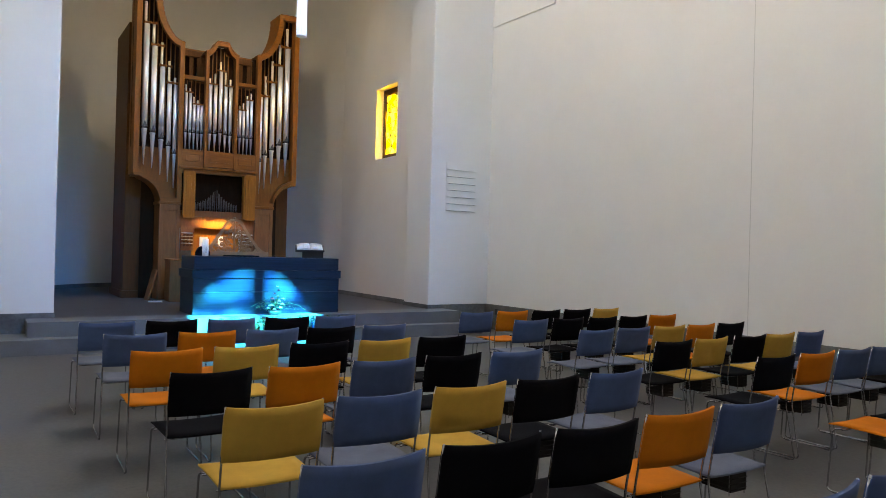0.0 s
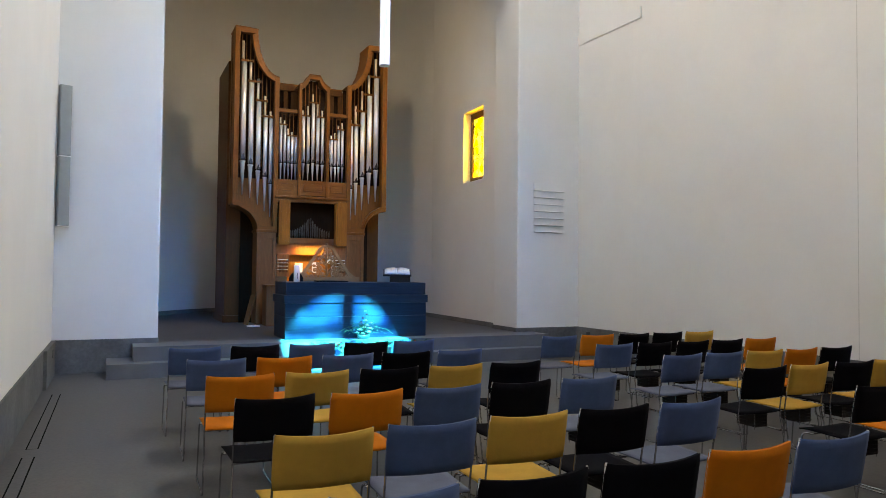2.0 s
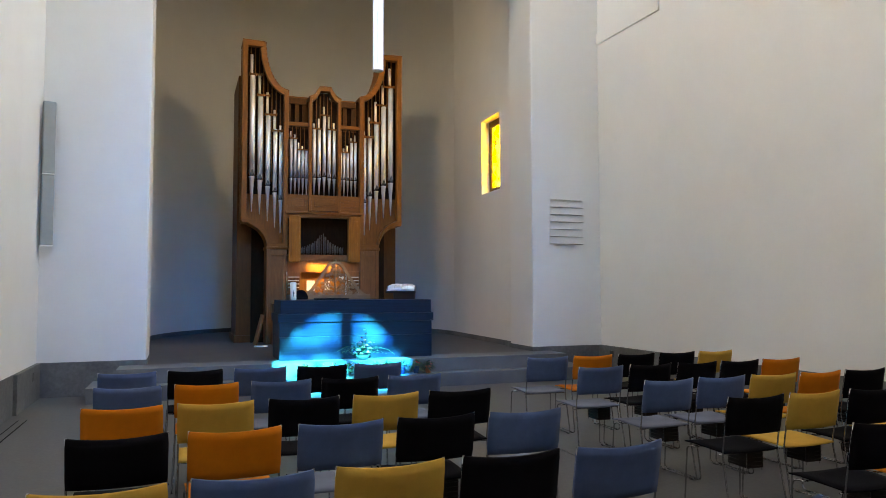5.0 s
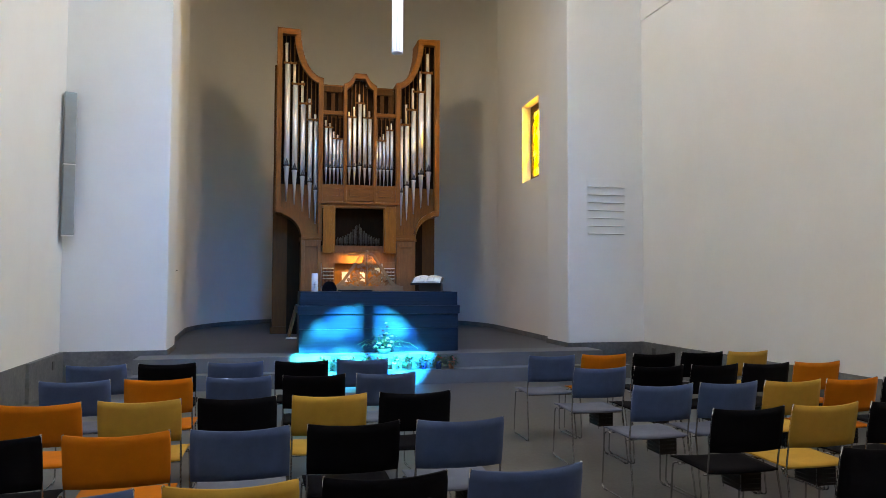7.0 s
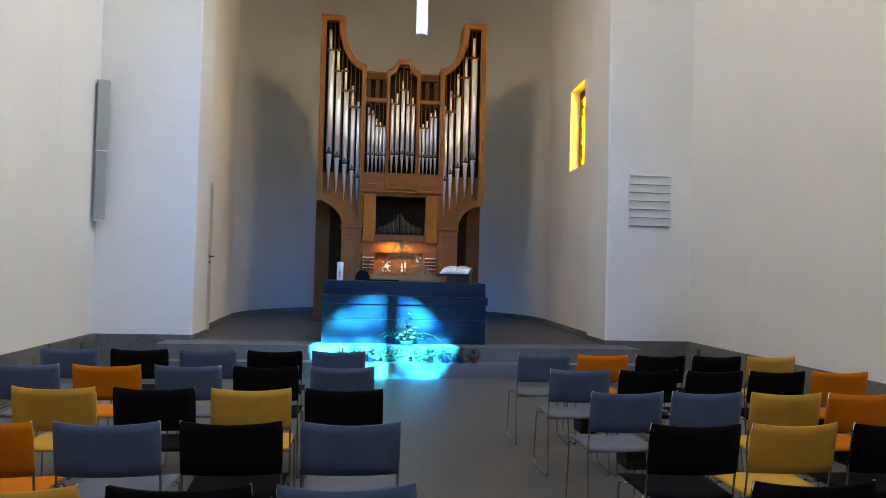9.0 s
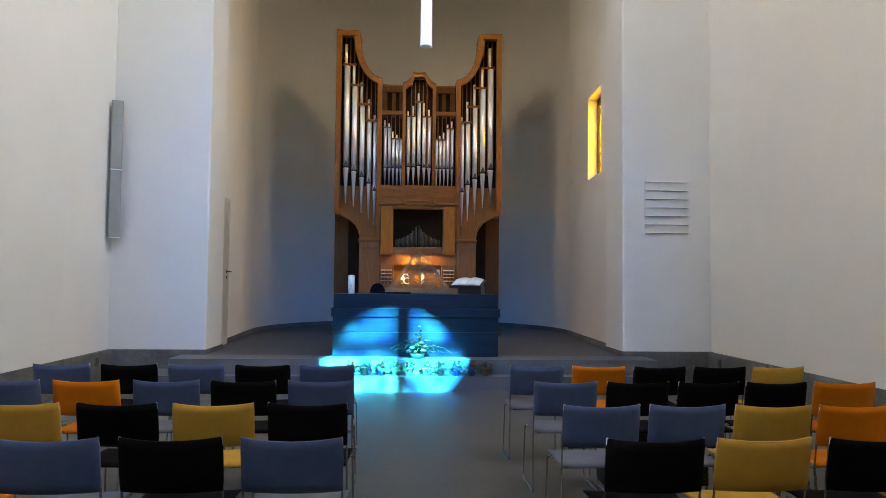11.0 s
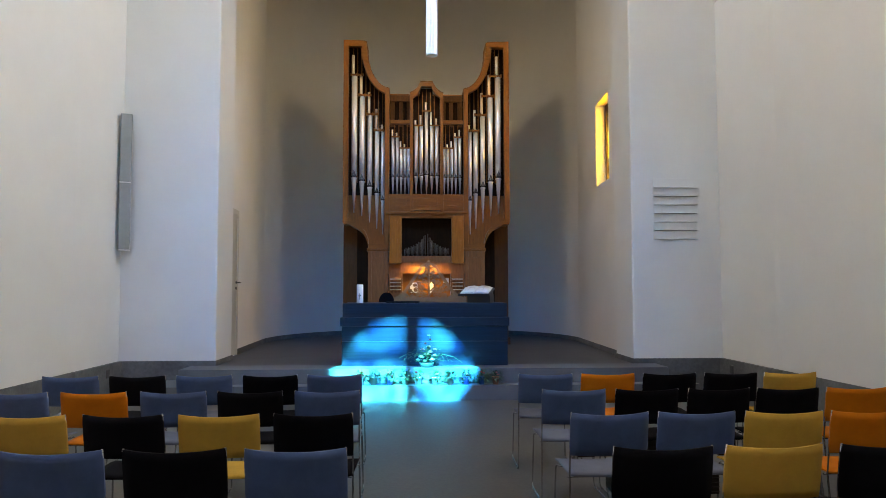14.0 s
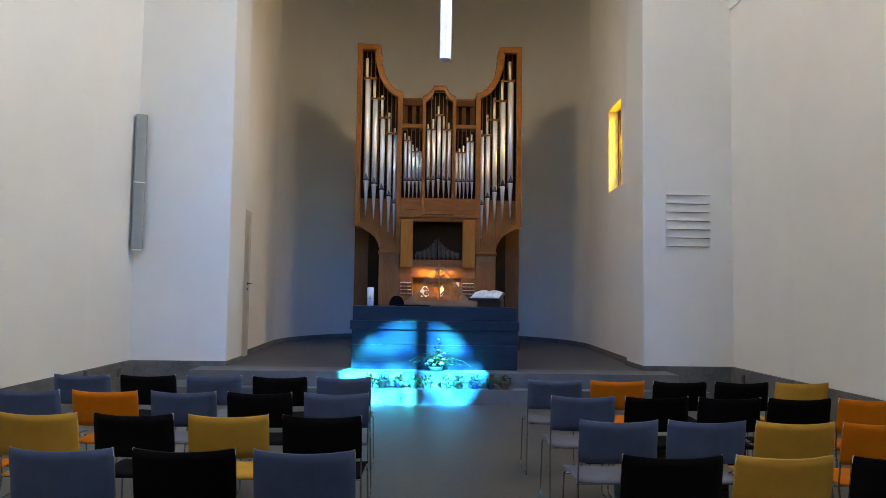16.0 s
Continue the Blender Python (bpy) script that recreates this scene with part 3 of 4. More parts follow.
vent = thing("wall_vent", (3.92, -0.02, 2.34), "white louvred ventilation panel flush in the plaster", "vent")
bm = B()
box(bm, 3.555, -0.008, 2.335, 4.26, 0.02, 3.30, 0.003)
part("panel", bm, M_PLASTER, vent)
for k in range(7):
    z = 2.345 + k * 0.134
    bm = B()
    box(bm, 3.565, -0.05, z, 4.25, -0.008, z + 0.014, 0.003)
    part("slat", bm, M_WHITEMETAL, vent)
    # thin strip paints the shade under the slat, fainter for the top one
    bm = B()
    box(bm, 3.57, -0.010, z - 0.005, 4.245, 0.0, z)
    part("slat_shade", bm, M_JOINTSHADE if k == 6 else M_DARKMETAL, vent, "dark strip for the shade in the gap under the slat")

lamp = thing("pendant_lamp", (0.06, -1.10, 4.855), "long ribbed white glass tube hanging as a pendant lamp", "lamp")
bm = B()
seg = 44
rings = []
for z in (0.012, 2.6):
    rings.append([bm.verts.new((0.06 + (0.072 + (0.009 if k % 2 else 0)) * math.cos(2 * math.pi * k / seg), -1.10 + (0.072 + (0.009 if k % 2 else 0)) * math.sin(2 * math.pi * k / seg), 4.855 + z)) for k in range(seg)])
for k in range(seg):
    bm.faces.new((rings[0][k], rings[0][(k + 1) % seg], rings[1][(k + 1) % seg], rings[1][k]))
bm.faces.new(rings[1])
M_TUBE = material("opal_tube_glass", (0.86, 0.87, 0.88), 0.3, var=0.02, scale=3, bump=0.02)
M_TUBE.node_tree.nodes["Principled BSDF"].inputs["Emission Color"].default_value = (0.95, 0.97, 1.0, 1)
M_TUBE.node_tree.nodes["Principled BSDF"].inputs["Emission Strength"].default_value = 0.006
part("tube", bm, M_TUBE, lamp)
bm = B()
lathe(bm, [(0.056, 0.0), (0.083, 0.0), (0.083, 0.014), (0.056, 0.014)], 0.06, -1.10, 4.855, 32)
part("end_cap", bm, M_WHITEMETAL, lamp)
bm = B()
cone(bm, (0.06, -1.10, 7.45), (0.06, -1.10, H_ROOF), 0.008, 0.008, 6)
part("cable", bm, M_DARKMETAL, lamp)

# invented fitting for that lamp, kept above the view
fix = thing("added_spotlight", (0.05, 0.9, 7.3), "unseen spotlight added high in the arch to cast the organ's shadow", "lamp")
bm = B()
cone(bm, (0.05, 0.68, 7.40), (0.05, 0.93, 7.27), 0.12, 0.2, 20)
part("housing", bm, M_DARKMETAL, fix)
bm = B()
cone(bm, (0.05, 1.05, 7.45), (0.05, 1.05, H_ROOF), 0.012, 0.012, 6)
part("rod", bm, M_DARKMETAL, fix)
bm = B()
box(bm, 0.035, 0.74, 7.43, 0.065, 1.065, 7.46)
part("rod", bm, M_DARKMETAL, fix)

for n, (sx, sy, face) in enumerate(((4.56, -0.42, "x"), (-4.57, -0.5, "x"))):
    bm = B()
    s = 1 if sx > 0 else -1
    box(bm, sx - s * 0.012, sy - 0.05, 0.30, sx + s * 0.01, sy + 0.05, 0.42, 0.004)
    o = thing("wall_socket", (sx, sy, 0.36), "small dark socket box on the plinth", "socket")
    part("plate", bm, M_DARKMETAL, o)

for ya, yb in ((-1.88, -4.80), (-5.1, -8.0)):
    ch = thing("floor_duct", (-4.39, (ya + yb) / 2, 0.0), "floor duct cover with two dark slots along the wall", "floor duct")
    for xa, xb in ((-4.476, -4.465), (-4.388, -4.377)):
        bm = B()
        box(bm, xa, yb, 0.0, xb, ya, 0.004)
        part("slot", bm, M_SLOT, ch)
    bm = B()
    box(bm, -4.465, yb, 0.0, -4.388, ya, 0.003)
    part("cover", bm, M_FLOOR, ch)

# ---- pipe organ ----
# the organ is drawn on a 1:0.95 plan of its own and set down at its true size
OC, OY, OP = 0.06, 3.57, 0.44
organ = thing("pipe_organ", (OC, OY, OP), "tall oak pipe organ with tin pipes and two curved towers", "organ")


def add(name, bm, mat, label="", parent=None):
    return part(name, bm, mat, parent or organ, label)


def arc_top(s, n=14):
    """Outline of a tower's top from the outer corner to the inner stile."""
    pts = [(OC + s * 1.79, 7.06), (OC + s * 1.32, 7.06)]
    return pts + [(OC + s * (0.80 + 0.52 * math.cos(a)), 7.06 - 1.04 * math.sin(a)) for a in (math.pi / 2 * k / n for k in range(1, n + 1))]


def arc_bottom(s, n=14):
    return [(OC + s * 1.77, 3.10), (OC + s * 1.66, 3.10)] + [(OC + s * (1.75 - 0.51 * math.sin(a)), 2.55 + 0.53 * math.cos(a)) for a in (math.pi / 2 * (k + 2) / (n + 2) for k in range(1, n + 1))] + [(OC + s * 0.82, 2.548)]


def shifted(line, dz, dx=0.0):
    return [(x + dx, z + dz) for x, z in line]


def off_curve(line, w):
    """The same outline set in by w, square to its run."""
    out = []
    for i, (x, z) in enumerate(line):
        (xa, za), (xb, zb) = line[max(i - 1, 0)], line[min(i + 1, len(line) - 1)]
        d = Vector((xb - xa, zb - za)).normalized()
        nrm = Vector((d.y, -d.x))
        if nrm.y > 0:
            nrm = -nrm
        out.append((x + nrm.x * w, z + nrm.y * w))
    return out


def pipe(u, top, mouth, foot, r, y, mat=None, n=14, neck=None):
    """A flue pipe: body, pointed foot and a dark mouth with its lip."""
    x, r = OC + u, r * 0.97
    bm = B()
    end = neck or top
    lathe(bm, [(r, mouth), (r, end), (r * 0.9, end), (r * 0.9, end - 0.02)], x, y, 0, n)
    p = add("organ_pipe", bm, mat or M_TIN)
    if neck:
        # slotted upper end, half as wide
        bm = B()
        lathe(bm, [(r * 0.52, neck - 0.03), (r * 0.52, top), (r * 0.42, top), (r * 0.42, top - 0.02)], x - r * 0.42, y, 0, 10)
        add("tuning_end", bm, M_GILT, "slim warm-toned upper end", p)
    bm = B()
    lathe(bm, [(0.008, foot), (r * 0.92, mouth - r * 1.35), (r * 1.04, mouth - r * 1.2), (r * 1.04, mouth - r * 0.78), (r * 0.8, mouth - r * 0.74)], x, y, 0, n)
    add("foot", bm, mat or M_TIN, parent=p)
    bm = B()
    box(bm, x - r * 0.72, y - r * 0.98, mouth - r * 0.74, x + r * 0.72, y - r * 0.2, mouth + r * 0.05)
    add("mouth", bm, M_BLACK, "dark slit mouth", p)
    bm = B()
    v = [bm.verts.new(c) for c in ((x - r * 0.75, y - r * 1.02, mouth + 0.004), (x + r * 0.75, y - r * 1.02, mouth + 0.004), (x, y - r * 1.06, mouth + r * 2.0), (x - r * 0.75, y - r * 0.6, mouth + 0.004), (x + r * 0.75, y - r * 0.6, mouth + 0.004), (x, y - r * 0.7, mouth + r * 2.0))]
    for q in ((0, 1, 2), (3, 5, 4), (0, 2, 5, 3), (1, 4, 5, 2), (0, 3, 4, 1)):
        bm.faces.new([v[i] for i in q])
    add("lip", bm, M_TINOLD, parent=p)


for s in (-1, 1):
    top, bot = arc_top(s), arc_bottom(s)
    bm = B()
    strip(bm, off_curve(top, 0.10), top, OY - 0.04, OY + 0.08)
    add("top_rail", bm, M_OAKH)
    # roof of overlapping boards that follow the curve
    for (xa, za), (xb, zb) in zip(top, top[1:]):
        bm = B()
        d = Vector((xb - xa, zb - za)).normalized()
        nrm = Vector((-d.y, d.x)) if d.x * s < 0 and s < 0 or s > 0 and d.x > 0 else Vector((d.y, -d.x))
        nrm = nrm if nrm.y > 0 else -nrm
        strip(bm, [(xa, za + 0.001), (xb, zb + 0.001)], [(xa + nrm.x * 0.030, za + nrm.y * 0.030), (xb + nrm.x * 0.016, zb + nrm.y * 0.016)], OY - 0.05, OY + 0.62)
        add("roof_board", bm, M_OAKH)
    bm = B()
    strip(bm, bot, [(x, z + 0.09) for x, z in bot], OY - 0.05, OY + 0.10)
    add("bottom_rail", bm, M_OAKH)
    bm = B()
    strip(bm, shifted(bot, -0.03), bot, OY - 0.08, OY + 0.50)
    add("arch_moulding", bm, M_OAKH)
    for ua, ub, za, zb in ((1.79, 1.68, 3.10, 7.0), (0.90, 0.80, 2.55, 6.0)):
        bm = B()
        box(bm, OC + s * ua, OY - 0.045, za, OC + s * ub, OY + 0.09, zb, 0.008)
        add("stile", bm, M_OAK)
    bm = B()
    box(bm, OC + s * 1.785, OY + 0.09, 3.12, OC + s * 1.74, OY + 0.60, 7.02, 0.005)
    add("side_panel", bm, M_OAK)
    # wood behind the pipe feet, and a dark sheet painting the tower's inner shade
    bm = B()
    strip(bm, [(x, z + 0.02) for x, z in bot], [(x, 3.72) for x, z in bot], OY + 0.20, OY + 0.23)
    add("foot_board", bm, M_OAK)
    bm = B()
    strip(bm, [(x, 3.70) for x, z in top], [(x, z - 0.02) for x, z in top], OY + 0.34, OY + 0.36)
    add("tower_back", bm, M_CASESHADE)
    # pedestal below
    bm = B()
    box(bm, OC + s * 1.245, OY - 0.03, OP, OC + s * 0.82, OY + 0.5, 2.50, 0.008)
    ped = add("pedestal", bm, M_OAKPALE)
    bm = B()
    box(bm, OC + s * 1.27, OY - 0.06, 2.49, OC + s * 0.80, OY + 0.5, 2.555, 0.012)
    add("cornice", bm, M_OAKH, parent=ped)
    for ua, ub, za, zb in ((1.245, 1.17, OP, 2.49), (0.895, 0.82, OP, 2.49), (1.17, 0.895, 2.36, 2.49), (1.17, 0.895, OP, 0.66)):
        bm = B()
        box(bm, OC + s * ua, OY - 0.052, za, OC + s * ub, OY - 0.029, zb, 0.005)
        add("panel_frame", bm, M_OAKPALE, parent=ped)
    # pipes of the tower, with braces and thin slats
    tops = (6.80, 6.38, 5.98, 5.60, 5.26)
    mouths = (4.14, 4.06, 3.93, 3.79, 3.63)
    feet = (3.32, 3.26, 3.12, 2.98, 2.86)
    us = (1.565, 1.395, 1.225, 1.07, 0.945)
    rs = (0.064, 0.060, 0.055, 0.050, 0.045)
    for u, tp, mo, ft, r in zip(us, tops, mouths, feet, rs):
        pipe(s * u, tp, mo, ft, r, OY + 0.11, neck={6.80: 6.33, 6.38: 5.88, 5.98: 5.46, 5.60: 5.16, 5.26: 5.11}[tp])
    for k, (u, tp) in enumerate(zip(us, (6.35, 5.90, 5.48, 5.13, 5.13))):
        if k == 4:
            continue
        bm = B()
        ua, ub = u + 0.085, (us[k + 1] - 0.03)
        box(bm, OC + s * ua, OY + 0.035, tp - 0.02, OC + s * ub, OY + 0.06, tp + 0.018, 0.006)
        for uu in (ua - 0.02, u - 0.06, ub + 0.02):
            box(bm, OC + s * (uu - 0.018), OY + 0.028, tp - 0.035, OC + s * (uu + 0.018), OY + 0.062, tp + 0.035, 0.010)
        add("pipe_brace", bm, M_OAKH)
    for k in range(8):
        u = 0.955 + k * 0.092
        zt = 7.0 if u > 1.30 else 7.06 - 1.04 * math.sqrt(max(0, 1 - ((u - 0.80) / 0.52) ** 2)) - 0.05
        bm = B()
        box(bm, OC + s * (u - 0.011), OY + 0.19, 4.0, OC + s * (u + 0.011), OY + 0.205, zt)
        add("slat", bm, M_OAK)
    # side fields between tower and middle
    bm = B()
    box(bm, OC + s * 0.80, OY - 0.02, 5.26, OC + s * 0.36, OY + 0.07, 5.34, 0.006)
    add("field_rail", bm, M_OAKH)
    bm = B()
    box(bm, OC + s * 0.80, OY + 0.40, 5.86, OC + s * 0.24, OY + 0.46, 6.0, 0.006)
    add("field_cornice", bm, M_FIELD)
    for u, w in ((0.335, 0.10), (0.555, 0.045), (0.755, 0.055)):
        bm = B()
        box(bm, OC + s * (u - w), OY + 0.43, 5.26, OC + s * (u + w), OY + 0.45, 5.88)
        add("field_board", bm, M_FIELD)
    for u, tp in zip((0.725, 0.635, 0.55, 0.465, 0.385), (5.15, 5.08, 4.90, 4.83, 4.76)):
        pipe(s * u, tp, 4.12, 3.73, 0.034, OY + 0.09, n=12, neck=4.98 if u > 0.6 else 4.735)
    for ua, ub, z in ((0.76, 0.58, 4.985), (0.60, 0.36, 4.74)):
        bm = B()
        box(bm, OC + s * ua, OY + 0.038, z - 0.016, OC + s * ub, OY + 0.056, z + 0.016, 0.005)
        add("pipe_brace", bm, M_OAKH)
    for k in range(4):
        u = 0.42 + 0.09 * k
        bm = B()
        box(bm, OC + s * (u - 0.009), OY + 0.17, 4.1, OC + s * (u + 0.009), OY + 0.18, 5.27)
        add("slat", bm, M_OAK)
    # honey-coloured shutters standing open
    bm = B()
    box(bm, OC + s * 0.79, OY - 0.16, 2.22, OC + s * 0.56, OY - 0.12, 3.24, 0.006)
    sh = add("shutter", bm, M_ORANGEWOOD, "open honey-coloured shutter")
    bm = B()
    box(bm, OC + s * 0.73, OY - 0.168, 2.32, OC + s * 0.62, OY - 0.158, 3.14, 0.004)
    add("panel", bm, M_ORANGEWOOD, parent=sh)
    bm = B()
    box(bm, OC + s * 0.565, OY - 0.14, 2.24, OC + s * 0.53, OY + 0.02, 3.22, 0.004)
    add("hinge_board", bm, M_ORANGEWOOD, parent=sh)
    # stop knobs
    bm = B()
    box(bm, OC + s * 0.80, OY - 0.05, 1.50, OC + s * 0.52, OY - 0.01, 2.02, 0.004)
    jamb = add("stop_panel", bm, M_OAKPALE)
    for r in range(4):
        for c in range(3):
            bm = B()
            kx, kz = OC + s * (0.58 + 0.075 * c), 1.62 + 0.075 * r
            cone(bm, (kx, OY - 0.05, kz), (kx, OY - 0.10, kz), 0.012, 0.012, 10)
            cone(bm, (kx, OY - 0.095, kz), (kx, OY - 0.125, kz), 0.027, 0.024, 12)
            add("stop_knob", bm, M_FIELD, parent=jamb)
        bm = B()
        box(bm, OC + s * 0.78, OY - 0.056, 1.655 + 0.075 * r, OC + s * 0.545, OY - 0.049, 1.672 + 0.075 * r)
        add("name_strip", bm, M_PAPER, parent=jamb)
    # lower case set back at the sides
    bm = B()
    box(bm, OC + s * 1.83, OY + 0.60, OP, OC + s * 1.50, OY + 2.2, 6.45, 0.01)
    add("rear_case", bm, M_OAKSHADE)
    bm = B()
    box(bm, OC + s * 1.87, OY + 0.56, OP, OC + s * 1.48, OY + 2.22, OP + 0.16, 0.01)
    add("rear_foot", bm, M_OAKSHADE)
    # dark sheet in place of the shade under the tower's arch
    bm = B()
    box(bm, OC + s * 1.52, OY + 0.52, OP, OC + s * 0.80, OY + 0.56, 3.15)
    add("shade_panel", bm, M_CASESHADE)

# middle tower
mid_half = [(0.36, 5.90), (0.30, 5.925), (0.245, 5.965), (0.195, 6.02), (0.155, 6.09), (0.125, 6.15)]
mid_out = [(OC - u, z) for u, z in mid_half] + [(OC + u, z) for u, z in mid_half[::-1]]
bm = B()
strip(bm, [(x + (OC - x) * 0.16, z - 0.075) for x, z in mid_out], mid_out, OY - 0.09, OY + 0.04)
add("crown_rail", bm, M_OAKH)
bm = B()
strip(bm, [(x, z + 0.001) for x, z in mid_out], [(x, z + 0.03) for x, z in mid_out], OY - 0.11, OY + 0.35)
add("crown_roof", bm, M_OAKH)
for s in (-1, 1):
    bm = B()
    box(bm, OC + s * 0.36, OY - 0.095, 3.33, OC + s * 0.29, OY + 0.05, 5.89, 0.006)
    add("stile", bm, M_OAK)
for u, tp in zip((-0.225, -0.113, 0.0, 0.113, 0.225), (5.34, 5.46, 5.74, 5.52, 5.38)):
    pipe(u, tp, 4.14 + (0.03 if u == 0 else 0), 3.73, 0.040, OY + 0.02, n=12, neck=5.54 if u == 0 else 5.22)
for ua, ub, z in ((-0.27, -0.07, 5.22), (-0.10, 0.10, 5.54), (0.07, 0.27, 5.22)):
    bm = B()
    box(bm, OC + ua, OY - 0.038, z - 0.016, OC + ub, OY - 0.02, z + 0.016, 0.005)
    add("pipe_brace", bm, M_OAKH)
for k in range(5):
    bm = B()
    u = -0.17 + 0.085 * k
    box(bm, OC + u - 0.009, OY + 0.10, 4.1, OC + u + 0.009, OY + 0.112, 6.06 - abs(u) * 0.75)
    add("slat", bm, M_OAK)
# dark sheets painted as the shade behind the middle pipes
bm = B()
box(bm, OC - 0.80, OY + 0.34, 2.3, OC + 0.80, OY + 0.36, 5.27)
add("case_back", bm, M_CASESHADE)
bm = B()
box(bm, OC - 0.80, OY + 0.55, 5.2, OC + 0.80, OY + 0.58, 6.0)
add("case_back", bm, M_CASESHADE)
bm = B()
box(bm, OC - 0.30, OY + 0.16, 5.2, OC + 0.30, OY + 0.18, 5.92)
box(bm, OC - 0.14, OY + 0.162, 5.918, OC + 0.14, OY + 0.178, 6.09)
add("tower_back", bm, M_CASESHADE)
bm = B()
box(bm, OC - 1.5, OY + 0.60, 3.0, OC + 1.5, OY + 1.25, 6.02, 0.01)
add("rear_body", bm, M_OAK)
bm = B()
box(bm, OC - 0.80, OY + 0.40, 6.0, OC + 0.80, OY + 0.62, 6.03, 0.005)
add("flat_roof", bm, M_OAKH)
# panel band under the pipes
bm = B()
box(bm, OC - 0.80, OY - 0.03, 3.34, OC + 0.80, OY + 0.1, 3.72, 0.006)
band = add("panel_band", bm, M_OAKH)
for ua, ub in ((-0.72, -0.43), (-0.22, 0.22), (0.43, 0.72)):
    for za, zb in ((3.46, 3.475), (3.615, 3.63)):
        bm = B()
        box(bm, OC + ua, OY - 0.042 - (0.055 if ua == -0.22 else 0), za, OC + ub, OY - 0.028 - (0.05 if ua == -0.22 else 0), zb, 0.003)
        add("panel_moulding", bm, M_OAKH, parent=band)
    for uu in (ua, ub):
        bm = B()
        box(bm, OC + uu - 0.007, OY - 0.042 - (0.055 if ua == -0.22 else 0), 3.46, OC + uu + 0.007, OY - 0.028 - (0.05 if ua == -0.22 else 0), 3.63, 0.003)
        add("panel_moulding", bm, M_OAKH, parent=band)
bm = B()
box(bm, OC - 0.30, OY - 0.085, 3.36, OC + 0.30, OY - 0.02, 3.71, 0.005)
add("middle_panel", bm, M_OAKH, parent=band)
bm = B()
box(bm, OC - 0.86, OY - 0.07, 3.29, OC + 0.86, OY + 0.1, 3.345, 0.012)
add("cornice", bm, M_OAKH)
bm = B()
box(bm, OC - 0.80, OY - 0.02, 3.21, OC + 0.80, OY + 0.1, 3.29, 0.004)
add("lintel", bm, M_OAKH)
# small chest of inner pipes behind the opening
for k in range(34):
    u = -0.47 + k * 0.0277 + (0.026 if k > 16 else 0.0)
    h = 0.10 + 0.40 * math.exp(-abs(u) / 0.2) + 0.03 * (k % 2)
    bm = B()
    lathe(bm, [(0.003, 2.40), (0.009, 2.46), (0.009, 2.40 + h), (0.007, 2.40 + h)], OC + u, OY + 0.18 + 0.03 * (k % 2), 0, 8)
    add("small_pipe", bm, M_TINOLD)
bm = B()
box(bm, OC - 0.80, OY - 0.03, 2.26, OC + 0.80, OY + 0.36, 2.385, 0.006)
add("chest_rail", bm, M_OAKPALE)
# console
bm = B()
box(bm, OC - 0.82, OY - 0.02, 2.0, OC + 0.82, OY + 0.05, 2.26, 0.004)
add("fascia", bm, M_OAKPALE)
bm = B()
box(bm, OC - 0.52, OY + 0.16, 1.3, OC + 0.52, OY + 0.18, 2.02)
add("console_back", bm, M_ORANGEWOOD)
bm = B()
box(bm, OC - 0.82, OY - 0.30, OP, OC + 0.82, OY + 0.3, 1.20, 0.008)
add("console_base", bm, M_OAKPALE)
for k in range(3):
    bm = B()
    box(bm, OC - 0.48, OY - 0.24 + 0.11 * k, 1.22 + 0.07 * k, OC + 0.48, OY - 0.10 + 0.11 * k, 1.25 + 0.07 * k, 0.004)
    add("keyboard", bm, M_PAPER, "ivory keyboard")
bm = B()
box(bm, OC - 0.30, OY - 0.235, 2.165, OC + 0.30, OY - 0.190, 2.182, 0.005)
add("lamp_hood", bm, M_OAKH)
organ.location, organ.scale = (0.066, 3.41, PLAT), (0.943, 0.95, 0.938)
for ua, ub, top in ((-0.33, -0.16, 1.71), (0.05, 0.15, 1.73), (0.35, 0.46, 1.80)):
    bm = B()
    box(bm, OC + ua, 3.50, 1.50 if top < 1.8 else 1.70, OC + ub, 3.515, top)
    o = thing("sheet_music", (OC + (ua + ub) / 2, 3.5, 1.50), "open sheet music on the organ's desk", "sheet music")
    part("page", bm, M_PAPER, o)

# ---- things round the altar ----
altar = thing("altar", (-0.02, 0.25, PLAT), "long altar of black-stained wooden beams", "altar")
for za, zb, hx, fy in ((PLAT, 0.785, 1.248, -0.19), (0.789, 1.010, 1.248, -0.19), (1.014, 1.143, 1.272, -0.215), (1.147, 1.357, 1.238, -0.185)):
    bm = B()
    box(bm, -hx - 0.02, fy, za, hx - 0.02, 0.50 - fy, zb, 0.006)
    beam = part("beam", bm, M_ALTAR, altar)
    if zb < 1.2:
        bm = B()
        box(bm, -hx - 0.018, fy - 0.002, zb - 0.007, hx - 0.022, fy + 0.01, zb + 0.001)
        part("edge", bm, M_EDGELIT, beam, "rubbed edge painted paler for the light it catches")

candle = thing("altar_candle", (-1.02, 0.10, 1.357), "thick white altar candle with a small dark sign", "candle")
bm = B()
lathe(bm, [(0.046, 0), (0.05, 0.004), (0.05, 0.275), (0.044, 0.285), (0.02, 0.275), (0.004, 0.278)], -1.02, 0.10, 1.357, 20)
part("wax", bm, M_WAX, candle)
bm = B()
tube(bm, [(-1.02, 0.10, 1.632), (-1.018, 0.10, 1.652)], 0.0025, 5)
part("wick", bm, M_BLACK, candle)
bm = B()
box(bm, -1.025, 0.0485, 1.41, -1.017, 0.0515, 1.51)
box(bm, -1.04, 0.0485, 1.47, -1.00, 0.0515, 1.477)
part("sign", bm, M_BLACK, candle)

